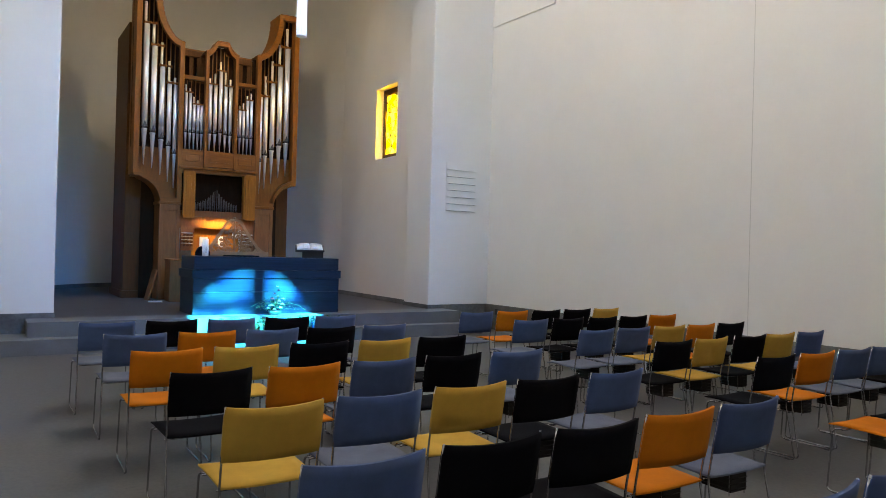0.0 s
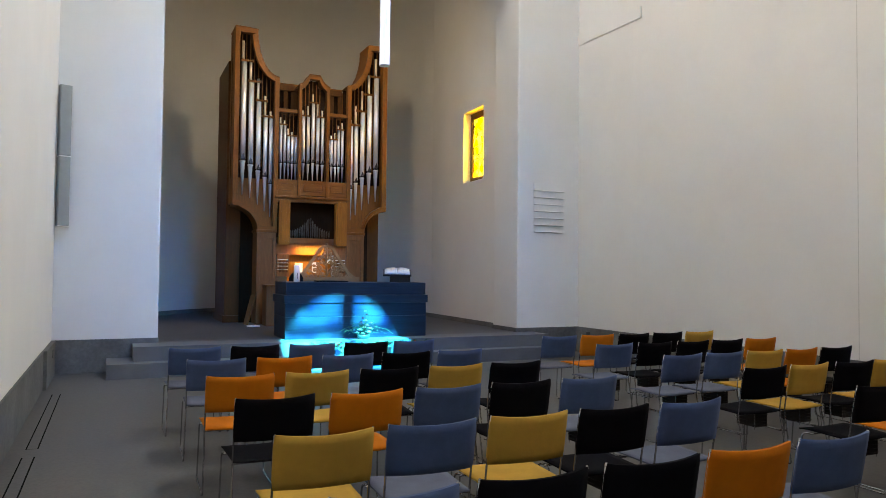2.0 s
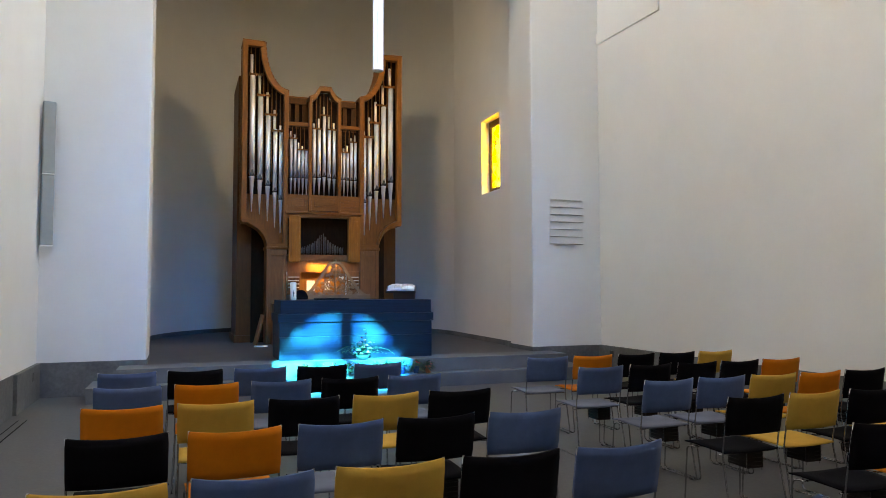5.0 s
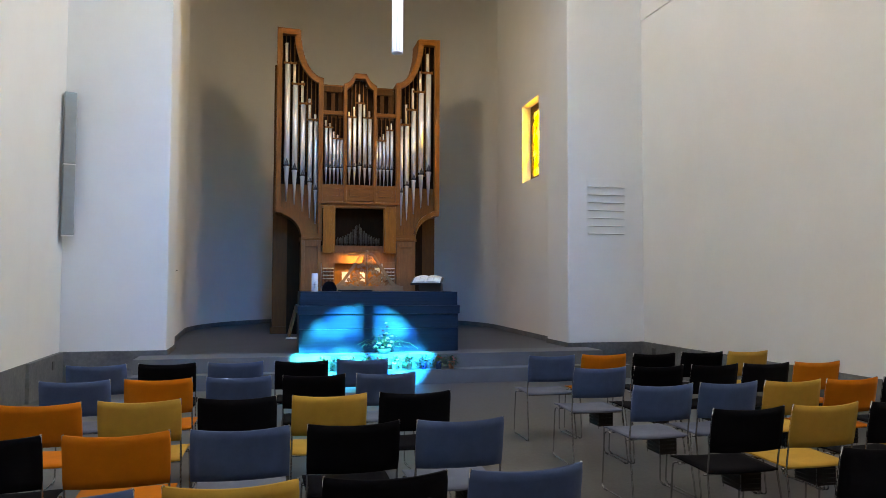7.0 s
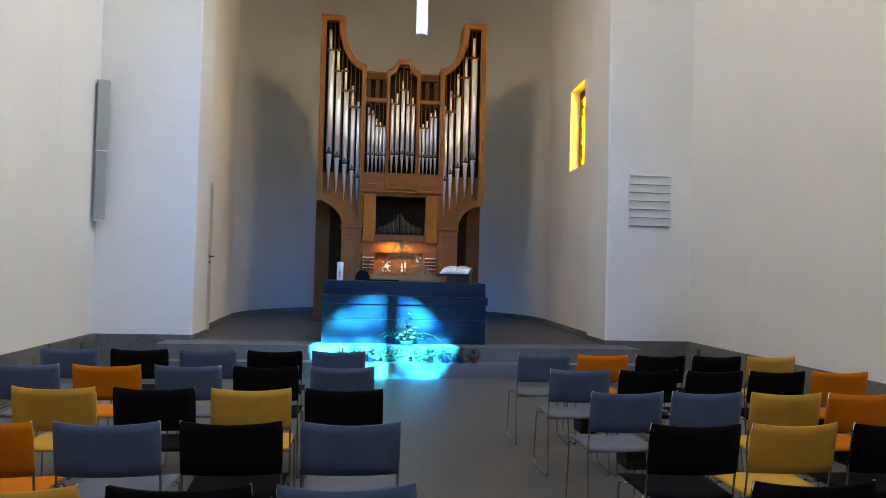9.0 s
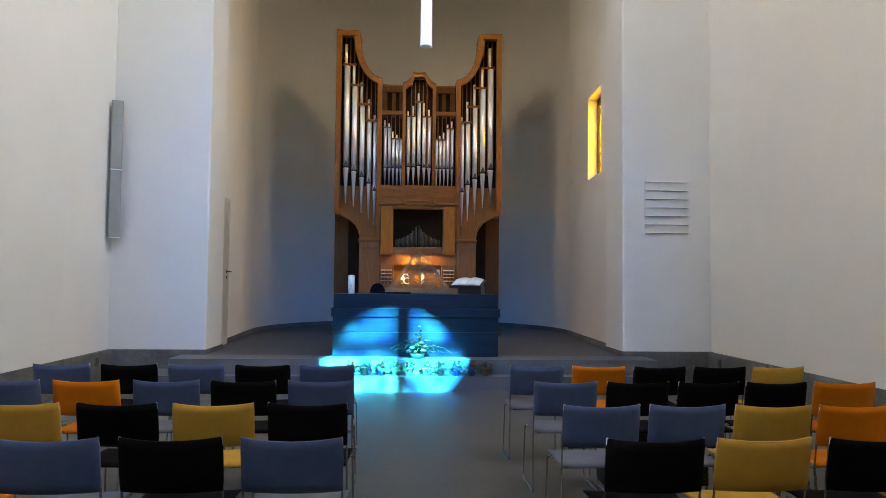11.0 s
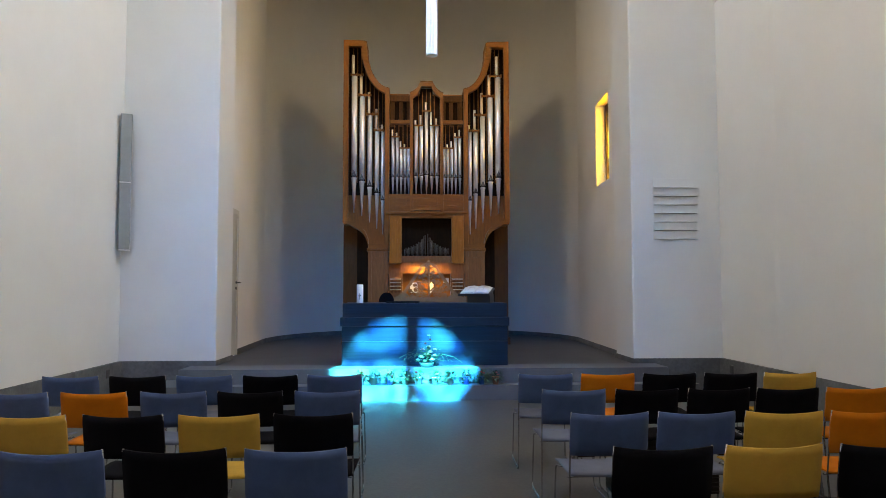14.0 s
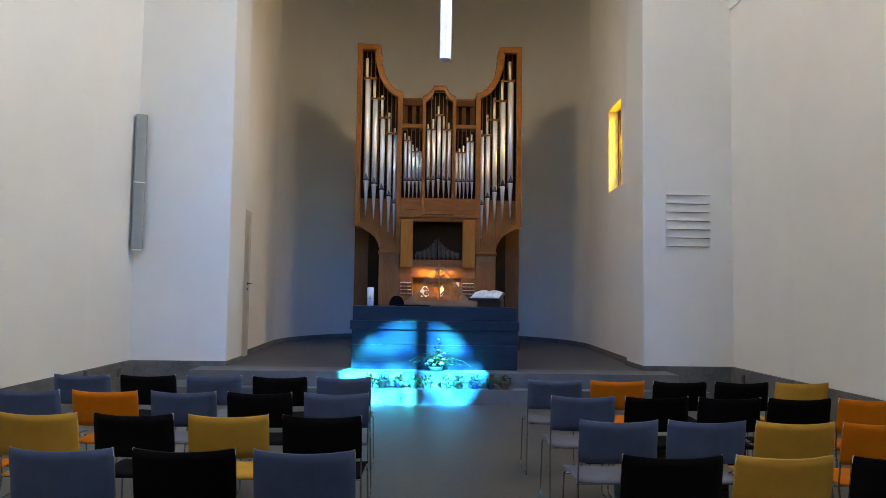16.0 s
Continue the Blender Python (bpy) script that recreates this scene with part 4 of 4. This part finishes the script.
stand = thing("book_stand", (0.85, 0.12, 1.357), "low black lectern stand on the altar", "book stand")
turned = pose(0.85, 0.12, 1.357, 0, 0, -20)
bm = B()
box(bm, -0.18, -0.13, 0.0, 0.18, 0.13, 0.128, 0.006, turned)
part("base", bm, M_BLACK, stand)
sloped = pose(0.785, 0.10, 1.535, 17, 0, -20)
bm = B()
box(bm, -0.25, -0.18, -0.02, 0.25, 0.18, 0.0, 0.004, sloped)
part("shelf", bm, M_BLACK, stand)
bm = B()
box(bm, -0.25, -0.186, -0.02, 0.25, -0.178, 0.018, 0.002, sloped)
part("ledge", bm, M_BLACK, stand)
bm = B()
box(bm, -0.17, 0.02, 0.12, 0.17, 0.12, 0.205, 0.004, turned)
part("support", bm, M_BLACK, stand)
book = thing("open_book", (0.785, 0.10, 1.537), "large open book with white pages on the stand", "book")
bm = B()
box(bm, -0.232, -0.172, 0.002, 0.232, 0.172, 0.006, 0.001, sloped)
part("cover", bm, M_DARKMETAL, book)
for s in (-1, 1):
    bm = B()
    n = 10
    rows = []
    for k in range(n + 1):
        u = k / n
        swell = 0.034 * math.sin(math.pi * min(1.0, 0.08 + u * 1.0)) ** 0.6 * (1 - 0.35 * u)
        rows.append([bm.verts.new(sloped @ Vector((s * (0.001 + u * 0.222), yy, h))) for yy in (-0.165, 0.165) for h in (0.007, 0.014 + swell)])
    for a, b in zip(rows, rows[1:]):
        for i, j in ((0, 1), (1, 3), (3, 2), (2, 0)):
            f = bm.faces.new((a[i], a[j], b[j], b[i]))
            f.smooth = (i, j) == (1, 3)
    bm.faces.new([rows[0][i] for i in (0, 2, 3, 1)])
    bm.faces.new([rows[-1][i] for i in (0, 1, 3, 2)])
    half_book = part("page_block", bm, M_PAPER, book)
    for line in range(11):
        bm = B()
        y = 0.125 - line * 0.024
        u0, u1 = 0.028, (0.19 if line % 4 != 3 else 0.13)
        quad = []
        for x in (u0, (u0 + u1) / 2, u1):
            u = x / 0.222
            h = 0.0146 + 0.034 * math.sin(math.pi * min(1.0, 0.08 + u)) ** 0.6 * (1 - 0.35 * u)
            quad.append([bm.verts.new(sloped @ Vector((s * x, y + d, h + 0.0006))) for d in (0.0, 0.006)])
        for a, b in zip(quad, quad[1:]):
            bm.faces.new((a[0], b[0], b[1], a[1]))
        part("text_line", bm, M_PRINT, half_book)

cloth = thing("folded_cloth", (-0.35, 0.3, 1.357), "folded black cloth lying on the altar", "cloth")
bm = B()
box(bm, -0.62, 0.15, 1.357, -0.10, 0.5, 1.379, 0.008)
part("folds", bm, M_FAB_BLACK, cloth)

# organ bench with its carved openwork back
bench = thing("organ_bench", (0.05, 2.3, PLAT), "organ bench with a carved pale openwork back", "bench")
TB = 2.26
for s in (-1, 1):
    bm = B()
    box(bm, 0.05 + s * 0.71, 2.25, PLAT, 0.05 + s * 0.66, 2.65, 1.0, 0.006)
    part("leg", bm, M_OAKPALE, bench)
bm = B()
box(bm, -0.68, 2.25, 0.98, 0.78, 2.67, 1.02, 0.006)
part("seat", bm, M_OAKPALE, bench)
bm = B()
box(bm, -0.61, TB - 0.022, 1.0, 0.78, TB + 0.022, 1.425, 0.004)
part("back_board", bm, M_CARVED, bench)


def bell(s, w):
    """Half outline of the carved back, from the foot to the crown."""
    pts = [(0.65, 1.42), (0.56, 1.46), (0.47, 1.54), (0.405, 1.634), (0.33, 1.738), (0.26, 1.843), (0.205, 1.93), (0.165, 2.0), (0.11, 2.045), (0.05, 2.06), (0.0, 2.07)]
    return [Vector((0.085 + s * max(0, x - w * 0.75), TB, z - w * 0.62)) for x, z in pts]


for s in (-1, 1):
    bm = B()
    a, b = bell(s, 0.0), bell(s, 0.058)
    strip(bm, [(p.x, p.z) for p in b], [(p.x, p.z) for p in a], TB - 0.02, TB + 0.02)
    part("carved_frame", bm, M_CARVED, bench)
rng = random.Random(11)


def width_at(z):
    pts = bell(1, 0.05)
    for p, q in zip(pts, pts[1:]):
        if p.z <= z <= q.z:
            k = (z - p.z) / max(1e-6, q.z - p.z)
            return (p.x + (q.x - p.x) * k) - 0.085
    return 0.0


bm = B()
tube(bm, [(0.085, TB, 1.40), (0.095, TB, 1.53), (0.08, TB, 1.7), (0.09, TB, 1.85), (0.085, TB, 2.04)], 0.019, 6)
tube(bm, [(0.085, TB, 2.06), (0.085, TB, 2.105)], 0.014, 6)
tube(bm, [(0.055, TB, 2.088), (0.115, TB, 2.088)], 0.011, 6)
SCROLLS = ((0.09, 1.49, 0.052), (0.20, 1.47, 0.046), (0.31, 1.46, 0.042), (0.42, 1.45, 0.034), (0.51, 1.44, 0.024), (0.13, 1.60, 0.050),
           (0.24, 1.57, 0.046), (0.34, 1.55, 0.036), (0.09, 1.71, 0.046), (0.19, 1.68, 0.042), (0.27, 1.65, 0.026), (0.08, 1.81, 0.042),
           (0.16, 1.79, 0.030), (0.065, 1.90, 0.036), (0.05, 1.98, 0.022))
for s in (-1, 1):
    for dx, z, r in SCROLLS:
        dx, z = dx + rng.uniform(-0.012, 0.012), z + rng.uniform(-0.012, 0.012)
        if dx + r * 0.8 > width_at(z):
            dx = max(0.04, width_at(z) - r * 0.8)
        a0, turn = rng.uniform(2.6, 3.9), rng.choice((-1, 1))
        curl = [Vector((0.085 + s * (dx + r * (1 - 0.085 * k) * math.cos(a0 + turn * k * 0.75)), TB - 0.004, z + r * (1 - 0.085 * k) * math.sin(a0 + turn * k * 0.75))) for k in range(11)]
        root = Vector((0.085 + s * max(0.0, dx - r * 2.1), TB, z - r * 1.1))
        tube(bm, [root] + curl, 0.014, 6)
        for k in (1, 4, 7, 10):
            d = Vector((s * 0.017 * rng.uniform(-1, 1), -0.006, 0.02 * rng.uniform(-1, 1)))
            ball = bmesh.ops.create_icosphere(bm, subdivisions=1, radius=0.019)
            bmesh.ops.transform(bm, matrix=Matrix.Translation(curl[k] + d) @ Matrix.Rotation(rng.uniform(0, 3), 4, "Y") @ Matrix.Diagonal((1.35, 0.5, 0.7, 1)), verts=ball["verts"])
part("carved_tree", bm, M_CARVED, bench, "carved tree with branches and leaves")

cup = thing("low_cabinet", (-0.86, 2.95, PLAT), "low pale wooden cabinet with a darker top", "cabinet")
bm = B()
box(bm, -1.02, 2.68, PLAT, -0.72, 3.12, 1.22, 0.006)
part("body", bm, M_OAKPALE, cup)
bm = B()
box(bm, -1.04, 2.66, 1.22, -0.70, 3.12, 1.25, 0.006)
part("top", bm, M_OAK, cup)
seat_dark = thing("padded_stool", (-0.66, 1.75, PLAT), "dark padded stool back beside the bench", "stool")
bm = B()
low = [(-0.80 + 0.26 * k / 12, 1.12) for k in range(13)]
high = [(x, 1.40 + 0.115 * (1 - abs(2 * k / 12 - 1) ** 3)) for k, (x, z) in enumerate(low)]
strip(bm, low, high, 1.62, 1.68)
part("backrest", bm, M_FAB_BLACK, seat_dark)
bm = B()
box(bm, -0.82, 1.62, 0.88, -0.52, 1.96, 0.94, 0.02)
part("seat", bm, M_FAB_BLACK, seat_dark)
for lx in (-0.80, -0.54):
    for ly in (1.65, 1.94):
        bm = B()
        cone(bm, (lx, ly, PLAT), (lx, ly, 1.15 if ly < 1.8 else 0.89), 0.012, 0.012, 8)
        part("leg", bm, M_DARKMETAL, seat_dark)
board = thing("leaning_board", (-1.33, 3.2, PLAT), "pale wooden board leaning against the organ", "board")
bm = B()
box(bm, -0.02, -0.12, 0.0, 0.012, 0.12, 0.62, 0.003, pose(-1.33, 3.2, PLAT + 0.004, 0, 14, 8))
part("plank", bm, M_OAKPALE, board)
papers = thing("stack_of_papers", (-1.265, 2.68, PLAT), "thin stack of white papers lying on the platform", "papers")
bm = B()
box(bm, -0.125, -0.08, 0.0, 0.125, 0.08, 0.022, 0.003, pose(-1.265, 2.72, PLAT, 0, 0, -8))
part("sheets", bm, M_PAPER, papers)

# ---- flowers ----
def leaf_blade(bm, p, d, length, w, droop=0.3):
    d = Vector(d).normalized()
    side = d.cross(Vector((0, 0, 1)))
    side = side.normalized() if side.length > 1e-3 else Vector((1, 0, 0))
    p = Vector(p)
    mids = [p, p + d * length * 0.5 + Vector((0, 0, 0.02 * length)), p + d * length - Vector((0, 0, droop * length))]
    a = bm.verts.new(mids[0])
    l1, r1 = bm.verts.new(mids[1] + side * w), bm.verts.new(mids[1] - side * w)
    c = bm.verts.new(mids[1] - Vector((0, 0, w * 0.4)))
    t = bm.verts.new(mids[2])
    for q in ((a, c, l1), (a, r1, c), (l1, c, t), (c, r1, t)):
        bm.faces.new(q)


def bloom(bm, p, r, rng, petals=9):
    p = Vector(p)
    for ring, (k, tilt) in enumerate(((petals, 0.25), (petals - 2, 0.75), (5, 1.2))):
        for i in range(k):
            a = 2 * math.pi * (i + rng.random() * 0.4) / k
            d = Vector((math.cos(a) * math.cos(tilt), math.sin(a) * math.cos(tilt) - 0.4, math.sin(tilt) * 0.9))
            leaf_blade(bm, p, d, r * (1 - 0.15 * ring), r * 0.38, 0.1)


bouquet = thing("flower_arrangement", (0.0, -0.40, PLAT), "low dark bowl of pink, red and white flowers with trailing greens", "flowers")
bm = B()
lathe(bm, [(0.06, 0), (0.08, 0.005), (0.105, 0.05), (0.108, 0.07), (0.098, 0.07), (0.09, 0.055), (0.02, 0.05)], 0.0, -0.40, PLAT, 24)
part("bowl", bm, M_WHITEGLAZE, bouquet)
rng = random.Random(3)
bm = B()
for k in range(260):
    a, e = rng.uniform(0, 2 * math.pi), rng.uniform(-0.25, 1.2)
    d = Vector((math.cos(a) * math.cos(e) * 1.35, math.sin(a) * math.cos(e) * 0.5, math.sin(e)))
    p = Vector((0.0, -0.40, PLAT + 0.12)) + d * rng.uniform(0.03, 0.19)
    leaf_blade(bm, p, d + Vector((0, -0.3, 0.1)), rng.uniform(0.03, 0.075), rng.uniform(0.007, 0.014), rng.uniform(0, 0.5))
part("foliage", bm, M_LEAF, bouquet)
bm = B()
tube(bm, [(0.1, -0.41, PLAT + 0.15), (0.25, -0.42, PLAT + 0.19), (0.40, -0.43, PLAT + 0.15), (0.52, -0.44, PLAT + 0.07)], 0.004, 5)
tube(bm, [(-0.05, -0.41, PLAT + 0.15), (-0.25, -0.42, PLAT + 0.22), (-0.40, -0.42, PLAT + 0.14)], 0.004, 5)
for k in range(20):
    leaf_blade(bm, (-0.1 - 0.011 * k, -0.42, PLAT + 0.2 - 0.003 * k), (rng.uniform(-1, 0.2), -0.3, rng.uniform(-0.8, 0.8)), 0.045, 0.009)
for k in range(14):
    leaf_blade(bm, (0.12 + 0.018 * k, -0.42, PLAT + 0.185 - 0.0006 * k * k), (rng.uniform(0, 1), -0.3, rng.uniform(-0.6, 0.6)), 0.05, 0.008)
tube(bm, [(0.03, -0.40, PLAT + 0.15), (0.05, -0.40, PLAT + 0.33), (0.04, -0.40, PLAT + 0.46)], 0.004, 5)
part("trailing_branch", bm, M_LEAF2, bouquet)
spots = [(-0.06, 0.26, M_PINK, 0.05), (0.05, 0.22, M_PINK, 0.05), (0.11, 0.17, M_PINK, 0.045), (0.0, 0.19, M_SALMON, 0.055), (-0.08, 0.15, M_WHITEPETAL, 0.05), (0.03, 0.30, M_SALMON, 0.045), (0.12, 0.26, M_PINK, 0.04), (0.05, 0.40, M_RED, 0.035), (0.03, 0.46, M_SALMON, 0.03), (-0.02, 0.34, M_RED, 0.036), (0.08, 0.11, M_WHITEPETAL, 0.05), (-0.13, 0.11, M_PINK, 0.04), (-0.03, 0.09, M_SALMON, 0.045)]
for dx, dz, mat, r in spots:
    bm = B()
    bloom(bm, (0.0 + dx, -0.46 + 0.1 * dz, PLAT + dz), r, rng)
    part("bloom", bm, mat, bouquet)

POT_Z = PLAT / 2
M_POTWHITE = material("white_pot", (0.72, 0.72, 0.70), 0.4, var=0.05, scale=8, bump=0.04)
for k, px in enumerate((-0.95, -0.76, -0.53, -0.32, -0.13, 0.12, 0.33, 0.56, 0.78, 0.98)):
    py = -0.74 + rng.uniform(-0.02, 0.02)
    mat, word = ((M_POTTIN, "zinc"), (M_POTWHITE, "white"), (M_POTBLUE, "blue glazed"), (M_POTWHITE, "white"), (M_POTTERRA, "terracotta"))[(k * 3 + 1) % 5] if k < 8 else (((M_POTBLUE, "blue glazed"), (M_POTTERRA, "terracotta"))[k - 8])
    pot = thing("potted_plant", (px, py, POT_Z), f"small leafy plant with red flowers in a {word} pot", "potted plant", "pots along the step")
    r = 0.048 + rng.uniform(-0.004, 0.006)
    bm = B()
    lathe(bm, [(r * 0.74, 0), (r, 0.095), (r * 1.08, 0.097), (r * 1.08, 0.108), (r * 0.94, 0.108), (r * 0.9, 0.09), (0.004, 0.088)], px, py, POT_Z, 16)
    part("pot", bm, mat, pot)
    bm = B()
    for j in range(110):
        a, e = rng.uniform(0, 2 * math.pi), rng.uniform(-0.35, 1.3)
        d = Vector((math.cos(a) * math.cos(e), math.sin(a) * math.cos(e), math.sin(e)))
        leaf_blade(bm, Vector((px, py, POT_Z + 0.10)) + d * rng.uniform(0.02, 0.095), d, rng.uniform(0.04, 0.075), rng.uniform(0.010, 0.020), rng.uniform(0, 0.6))
    part("leaves", bm, (M_LEAF, M_LEAF2)[k % 2], pot)
    for j in range(rng.randint(2, 4)):
        bm = B()
        bloom(bm, (px + rng.uniform(-0.07, 0.08), py - 0.07, POT_Z + rng.uniform(0.11, 0.20)), 0.027, rng, 6)
        part("bloom", bm, (M_RED, M_PINK, M_RED, M_SALMON)[k % 4], pot)

# ---- chairs ----
def chair(mat, word):
    """A stacking chair on a bent chrome sled frame; it faces +y, its back over the origin."""
    c = thing("chair", (0, 0, 0), f"stacking chair with {word} upholstery on a chrome sled frame", "chair", "rows of chairs")
    nx, nz = 10, 6
    bm = B()
    rows = {}
    hw = 0.2345
    for side in (0, 1):
        for i in range(nx + 1):
            for j in range(nz + 1):
                u, v = i / nx * 2 - 1, j / nz
                x = u * (hw - 0.004 * (v < 0.01) - 0.004 * (v > 0.99))
                y = -0.036 * (1 - u * u) + 0.046 * (1 - v) + (0.013 if side else -0.013) * (0.55 if j in (0, nz) or i in (0, nx) else 1)
                z = 0.565 + 0.257 * v - 0.013 * (1 - u * u) * v
                rows[side, i, j] = bm.verts.new((x, y, z))
    for i in range(nx):
        for j in range(nz):
            for side in (0, 1):
                q = [rows[side, i, j], rows[side, i + 1, j], rows[side, i + 1, j + 1], rows[side, i, j + 1]]
                f = bm.faces.new(q if side == 0 else q[::-1])
                f.smooth = True
    for i in range(nx):
        for j in (0, nz):
            bm.faces.new((rows[0, i, j], rows[0, i + 1, j], rows[1, i + 1, j], rows[1, i, j]))
    for j in range(nz):
        for i in (0, nx):
            bm.faces.new((rows[0, i, j], rows[0, i, j + 1], rows[1, i, j + 1], rows[1, i, j]))
    part("backrest", bm, mat, c, f"{word} upholstered back")
    bm = B()
    rows = {}
    for side in (0, 1):
        for i in range(nx + 1):
            for j in range(nx + 1):
                u, v = i / nx * 2 - 1, j / nx
                edge = i in (0, nx) or j in (0, nx)
                x = u * (0.226 + 0.006 * v)
                y = 0.055 + 0.40 * v
                z = 0.440 + 0.012 * (v - 0.5) - 0.016 * (1 - u * u) * (0.5 + 0.5 * math.sin(math.pi * v)) - (0.05 * max(0, v - 0.8) ** 1.2) + (0.024 if side else 0) - (0.009 if edge and side else 0) + (0.006 if edge and not side else 0)
                rows[side, i, j] = bm.verts.new((x, y, z))
    for i in range(nx):
        for j in range(nx):
            for side in (0, 1):
                q = [rows[side, i, j], rows[side, i + 1, j], rows[side, i + 1, j + 1], rows[side, i, j + 1]]
                f = bm.faces.new(q if side else q[::-1])
                f.smooth = True
    for k in range(nx):
        for e in (0, nx):
            bm.faces.new((rows[0, k, e], rows[0, k + 1, e], rows[1, k + 1, e], rows[1, k, e]))
            bm.faces.new((rows[0, e, k], rows[0, e, k + 1], rows[1, e, k + 1], rows[1, e, k]))
    part("seat", bm, M_FAB_SEAT if mat == M_FAB_BLUE else mat, c, f"{word} upholstered seat")
    for s in (-1, 1):
        x = s * 0.229
        bm = B()
        tube(bm, rounded([(x, 0.001, 0.818), (x, 0.058, 0.50), (x, 0.068, 0.43), (x * 1.06, -0.01, 0.009), (x * 1.06, 0.45, 0.009), (x * 1.02, 0.425, 0.425), (x * 0.9, 0.34, 0.430)], 0.035), 0.0058, 7)
        part("side_frame", bm, M_CHROME, c, "bent chrome rod")
        for gy in (0.03, 0.37):
            bm = B()
            box(bm, x * 1.06 - 0.008, gy, 0.0, x * 1.06 + 0.008, gy + 0.04, 0.012, 0.002)
            part("glide", bm, M_BLACK, c)
        bm = B()
        cone(bm, (x, 0.001, 0.814), (x, 0.0, 0.824), 0.0075, 0.005, 8)
        part("tube_cap", bm, M_CHROME, c)
    for y, z in ((0.10, 0.425), (0.36, 0.425)):
        bm = B()
        tube(bm, [(-0.234, y, z), (0.234, y, z)], 0.0055, 6)
        part("crossbar", bm, M_CHROME, c)
    return c


PROTO = {"b": chair(M_FAB_BLUE, "blue-grey"), "k": chair(M_FAB_BLACK, "black"), "y": chair(M_FAB_YELLOW, "mustard-yellow"), "o": chair(M_FAB_ORANGE, "orange")}


def rack():
    """A dark wire basket hung under a seat."""
    c = thing("book_rack", (0, 0, 0), "small dark wire book rack hung under the chair seat", "book rack", "book racks")
    for k in range(4):
        bm = B()
        z = 0.312 + 0.028 * k
        tube(bm, [(-0.066, 0.086, z), (0.066, 0.086, z), (0.066, 0.29, z), (-0.066, 0.29, z), (-0.066, 0.086, z)], 0.0026, 5)
        part("wire", bm, M_RACK, c)
    for x0, y0, z0, x1, y1, z1 in ((-0.065, 0.09, 0.296, 0.065, 0.286, 0.302), (-0.065, 0.09, 0.302, 0.065, 0.095, 0.41), (-0.065, 0.281, 0.302, 0.065, 0.286, 0.41), (-0.065, 0.095, 0.302, -0.06, 0.281, 0.41)):
        bm = B()
        box(bm, x0, y0, z0, x1, y1, z1)
        part("panel", bm, M_RACK, c)
    for x in (-0.064, 0.064):
        for y in (0.10, 0.276):
            bm = B()
            cone(bm, (x, y, 0.276), (x, y, 0.432), 0.003, 0.003, 5)
            part("hanger", bm, M_CHROME, c)
    return c


def hymnal():
    c = thing("hymn_book", (0, 0, 0), "dark hymn book with pale page edges in the rack", "book", "hymn books")
    bm = B()
    box(bm, 0.040, 0.12, 0.304, 0.043, 0.27, 0.428)
    part("cover", bm, M_BLACK, c)
    bm = B()
    box(bm, 0.076, 0.12, 0.304, 0.079, 0.27, 0.428)
    part("cover", bm, M_BLACK, c)
    bm = B()
    box(bm, 0.0435, 0.123, 0.306, 0.0755, 0.267, 0.424)
    part("pages", bm, M_PAPER, c)
    return c


LEFT = [
    (-4.755, (-3.11, -2.55, -1.985, -1.42, -0.873), "bkbkb"),
    (-5.745, (-3.038, -2.48, -1.918, -1.368, -0.815), "bobkb"),
    (-6.716, (-3.00, -2.449, -1.888, -1.329, -0.781), "oykyk"),
    (-7.662, (-2.949, -2.39, -1.834, -1.282, -0.729), "kobkb"),
    (-8.642, (-2.93, -2.382, -1.827, -1.277, -0.728), "ybykb"),
    (-9.615, (-2.95, -2.402, -1.85, -1.306, -0.775), "bkkob"),
    (-10.58, (-1.87, -1.33), "bb"),
]
RIGHT = [
    (-4.80, (0.955, 1.502, 2.043, 2.592, 3.125), "bokky"),
    (-5.77, (0.982, 1.523, 2.06, 2.58, 3.113), "bkkko"),
    (-6.78, (0.97, 1.498, 2.023, 2.54, 3.06), "bbyok"),
    (-7.70, (0.965, 1.498, 2.044, 2.551, 3.08), "kykyb"),
    (-8.67, (0.945, 1.495, 2.044, 2.56, 3.08), "kobbk"),
    (-9.65, (0.95, 1.48), "ok"),
]
used = set()
RACK, BOOK = None, None
crng = random.Random(5)
for block, s in ((LEFT, 0), (RIGHT, 1)):
    for row, (y, xs, colors) in enumerate(block):
        for k, (x, c) in enumerate(zip(xs, colors)):
            m = pose(x, y + crng.uniform(-0.012, 0.012), 0, 0, 0, crng.uniform(-1.8, 1.8))
            if c in used:
                copy_thing(PROTO[c], m)
            else:
                used.add(c)
                PROTO[c].matrix_basis = m
            if (s and row >= 1) or (not s and row >= 3 and k > 1):
                mr = pose(x + 0.12, y + 0.06, 0, 0, 0, crng.uniform(-2, 2))
                if RACK is None:
                    RACK, BOOK = rack(), hymnal()
                    RACK.matrix_basis, BOOK.matrix_basis = mr, mr
                else:
                    copy_thing(RACK, mr)
                    if crng.random() < 0.7:
                        copy_thing(BOOK, mr)
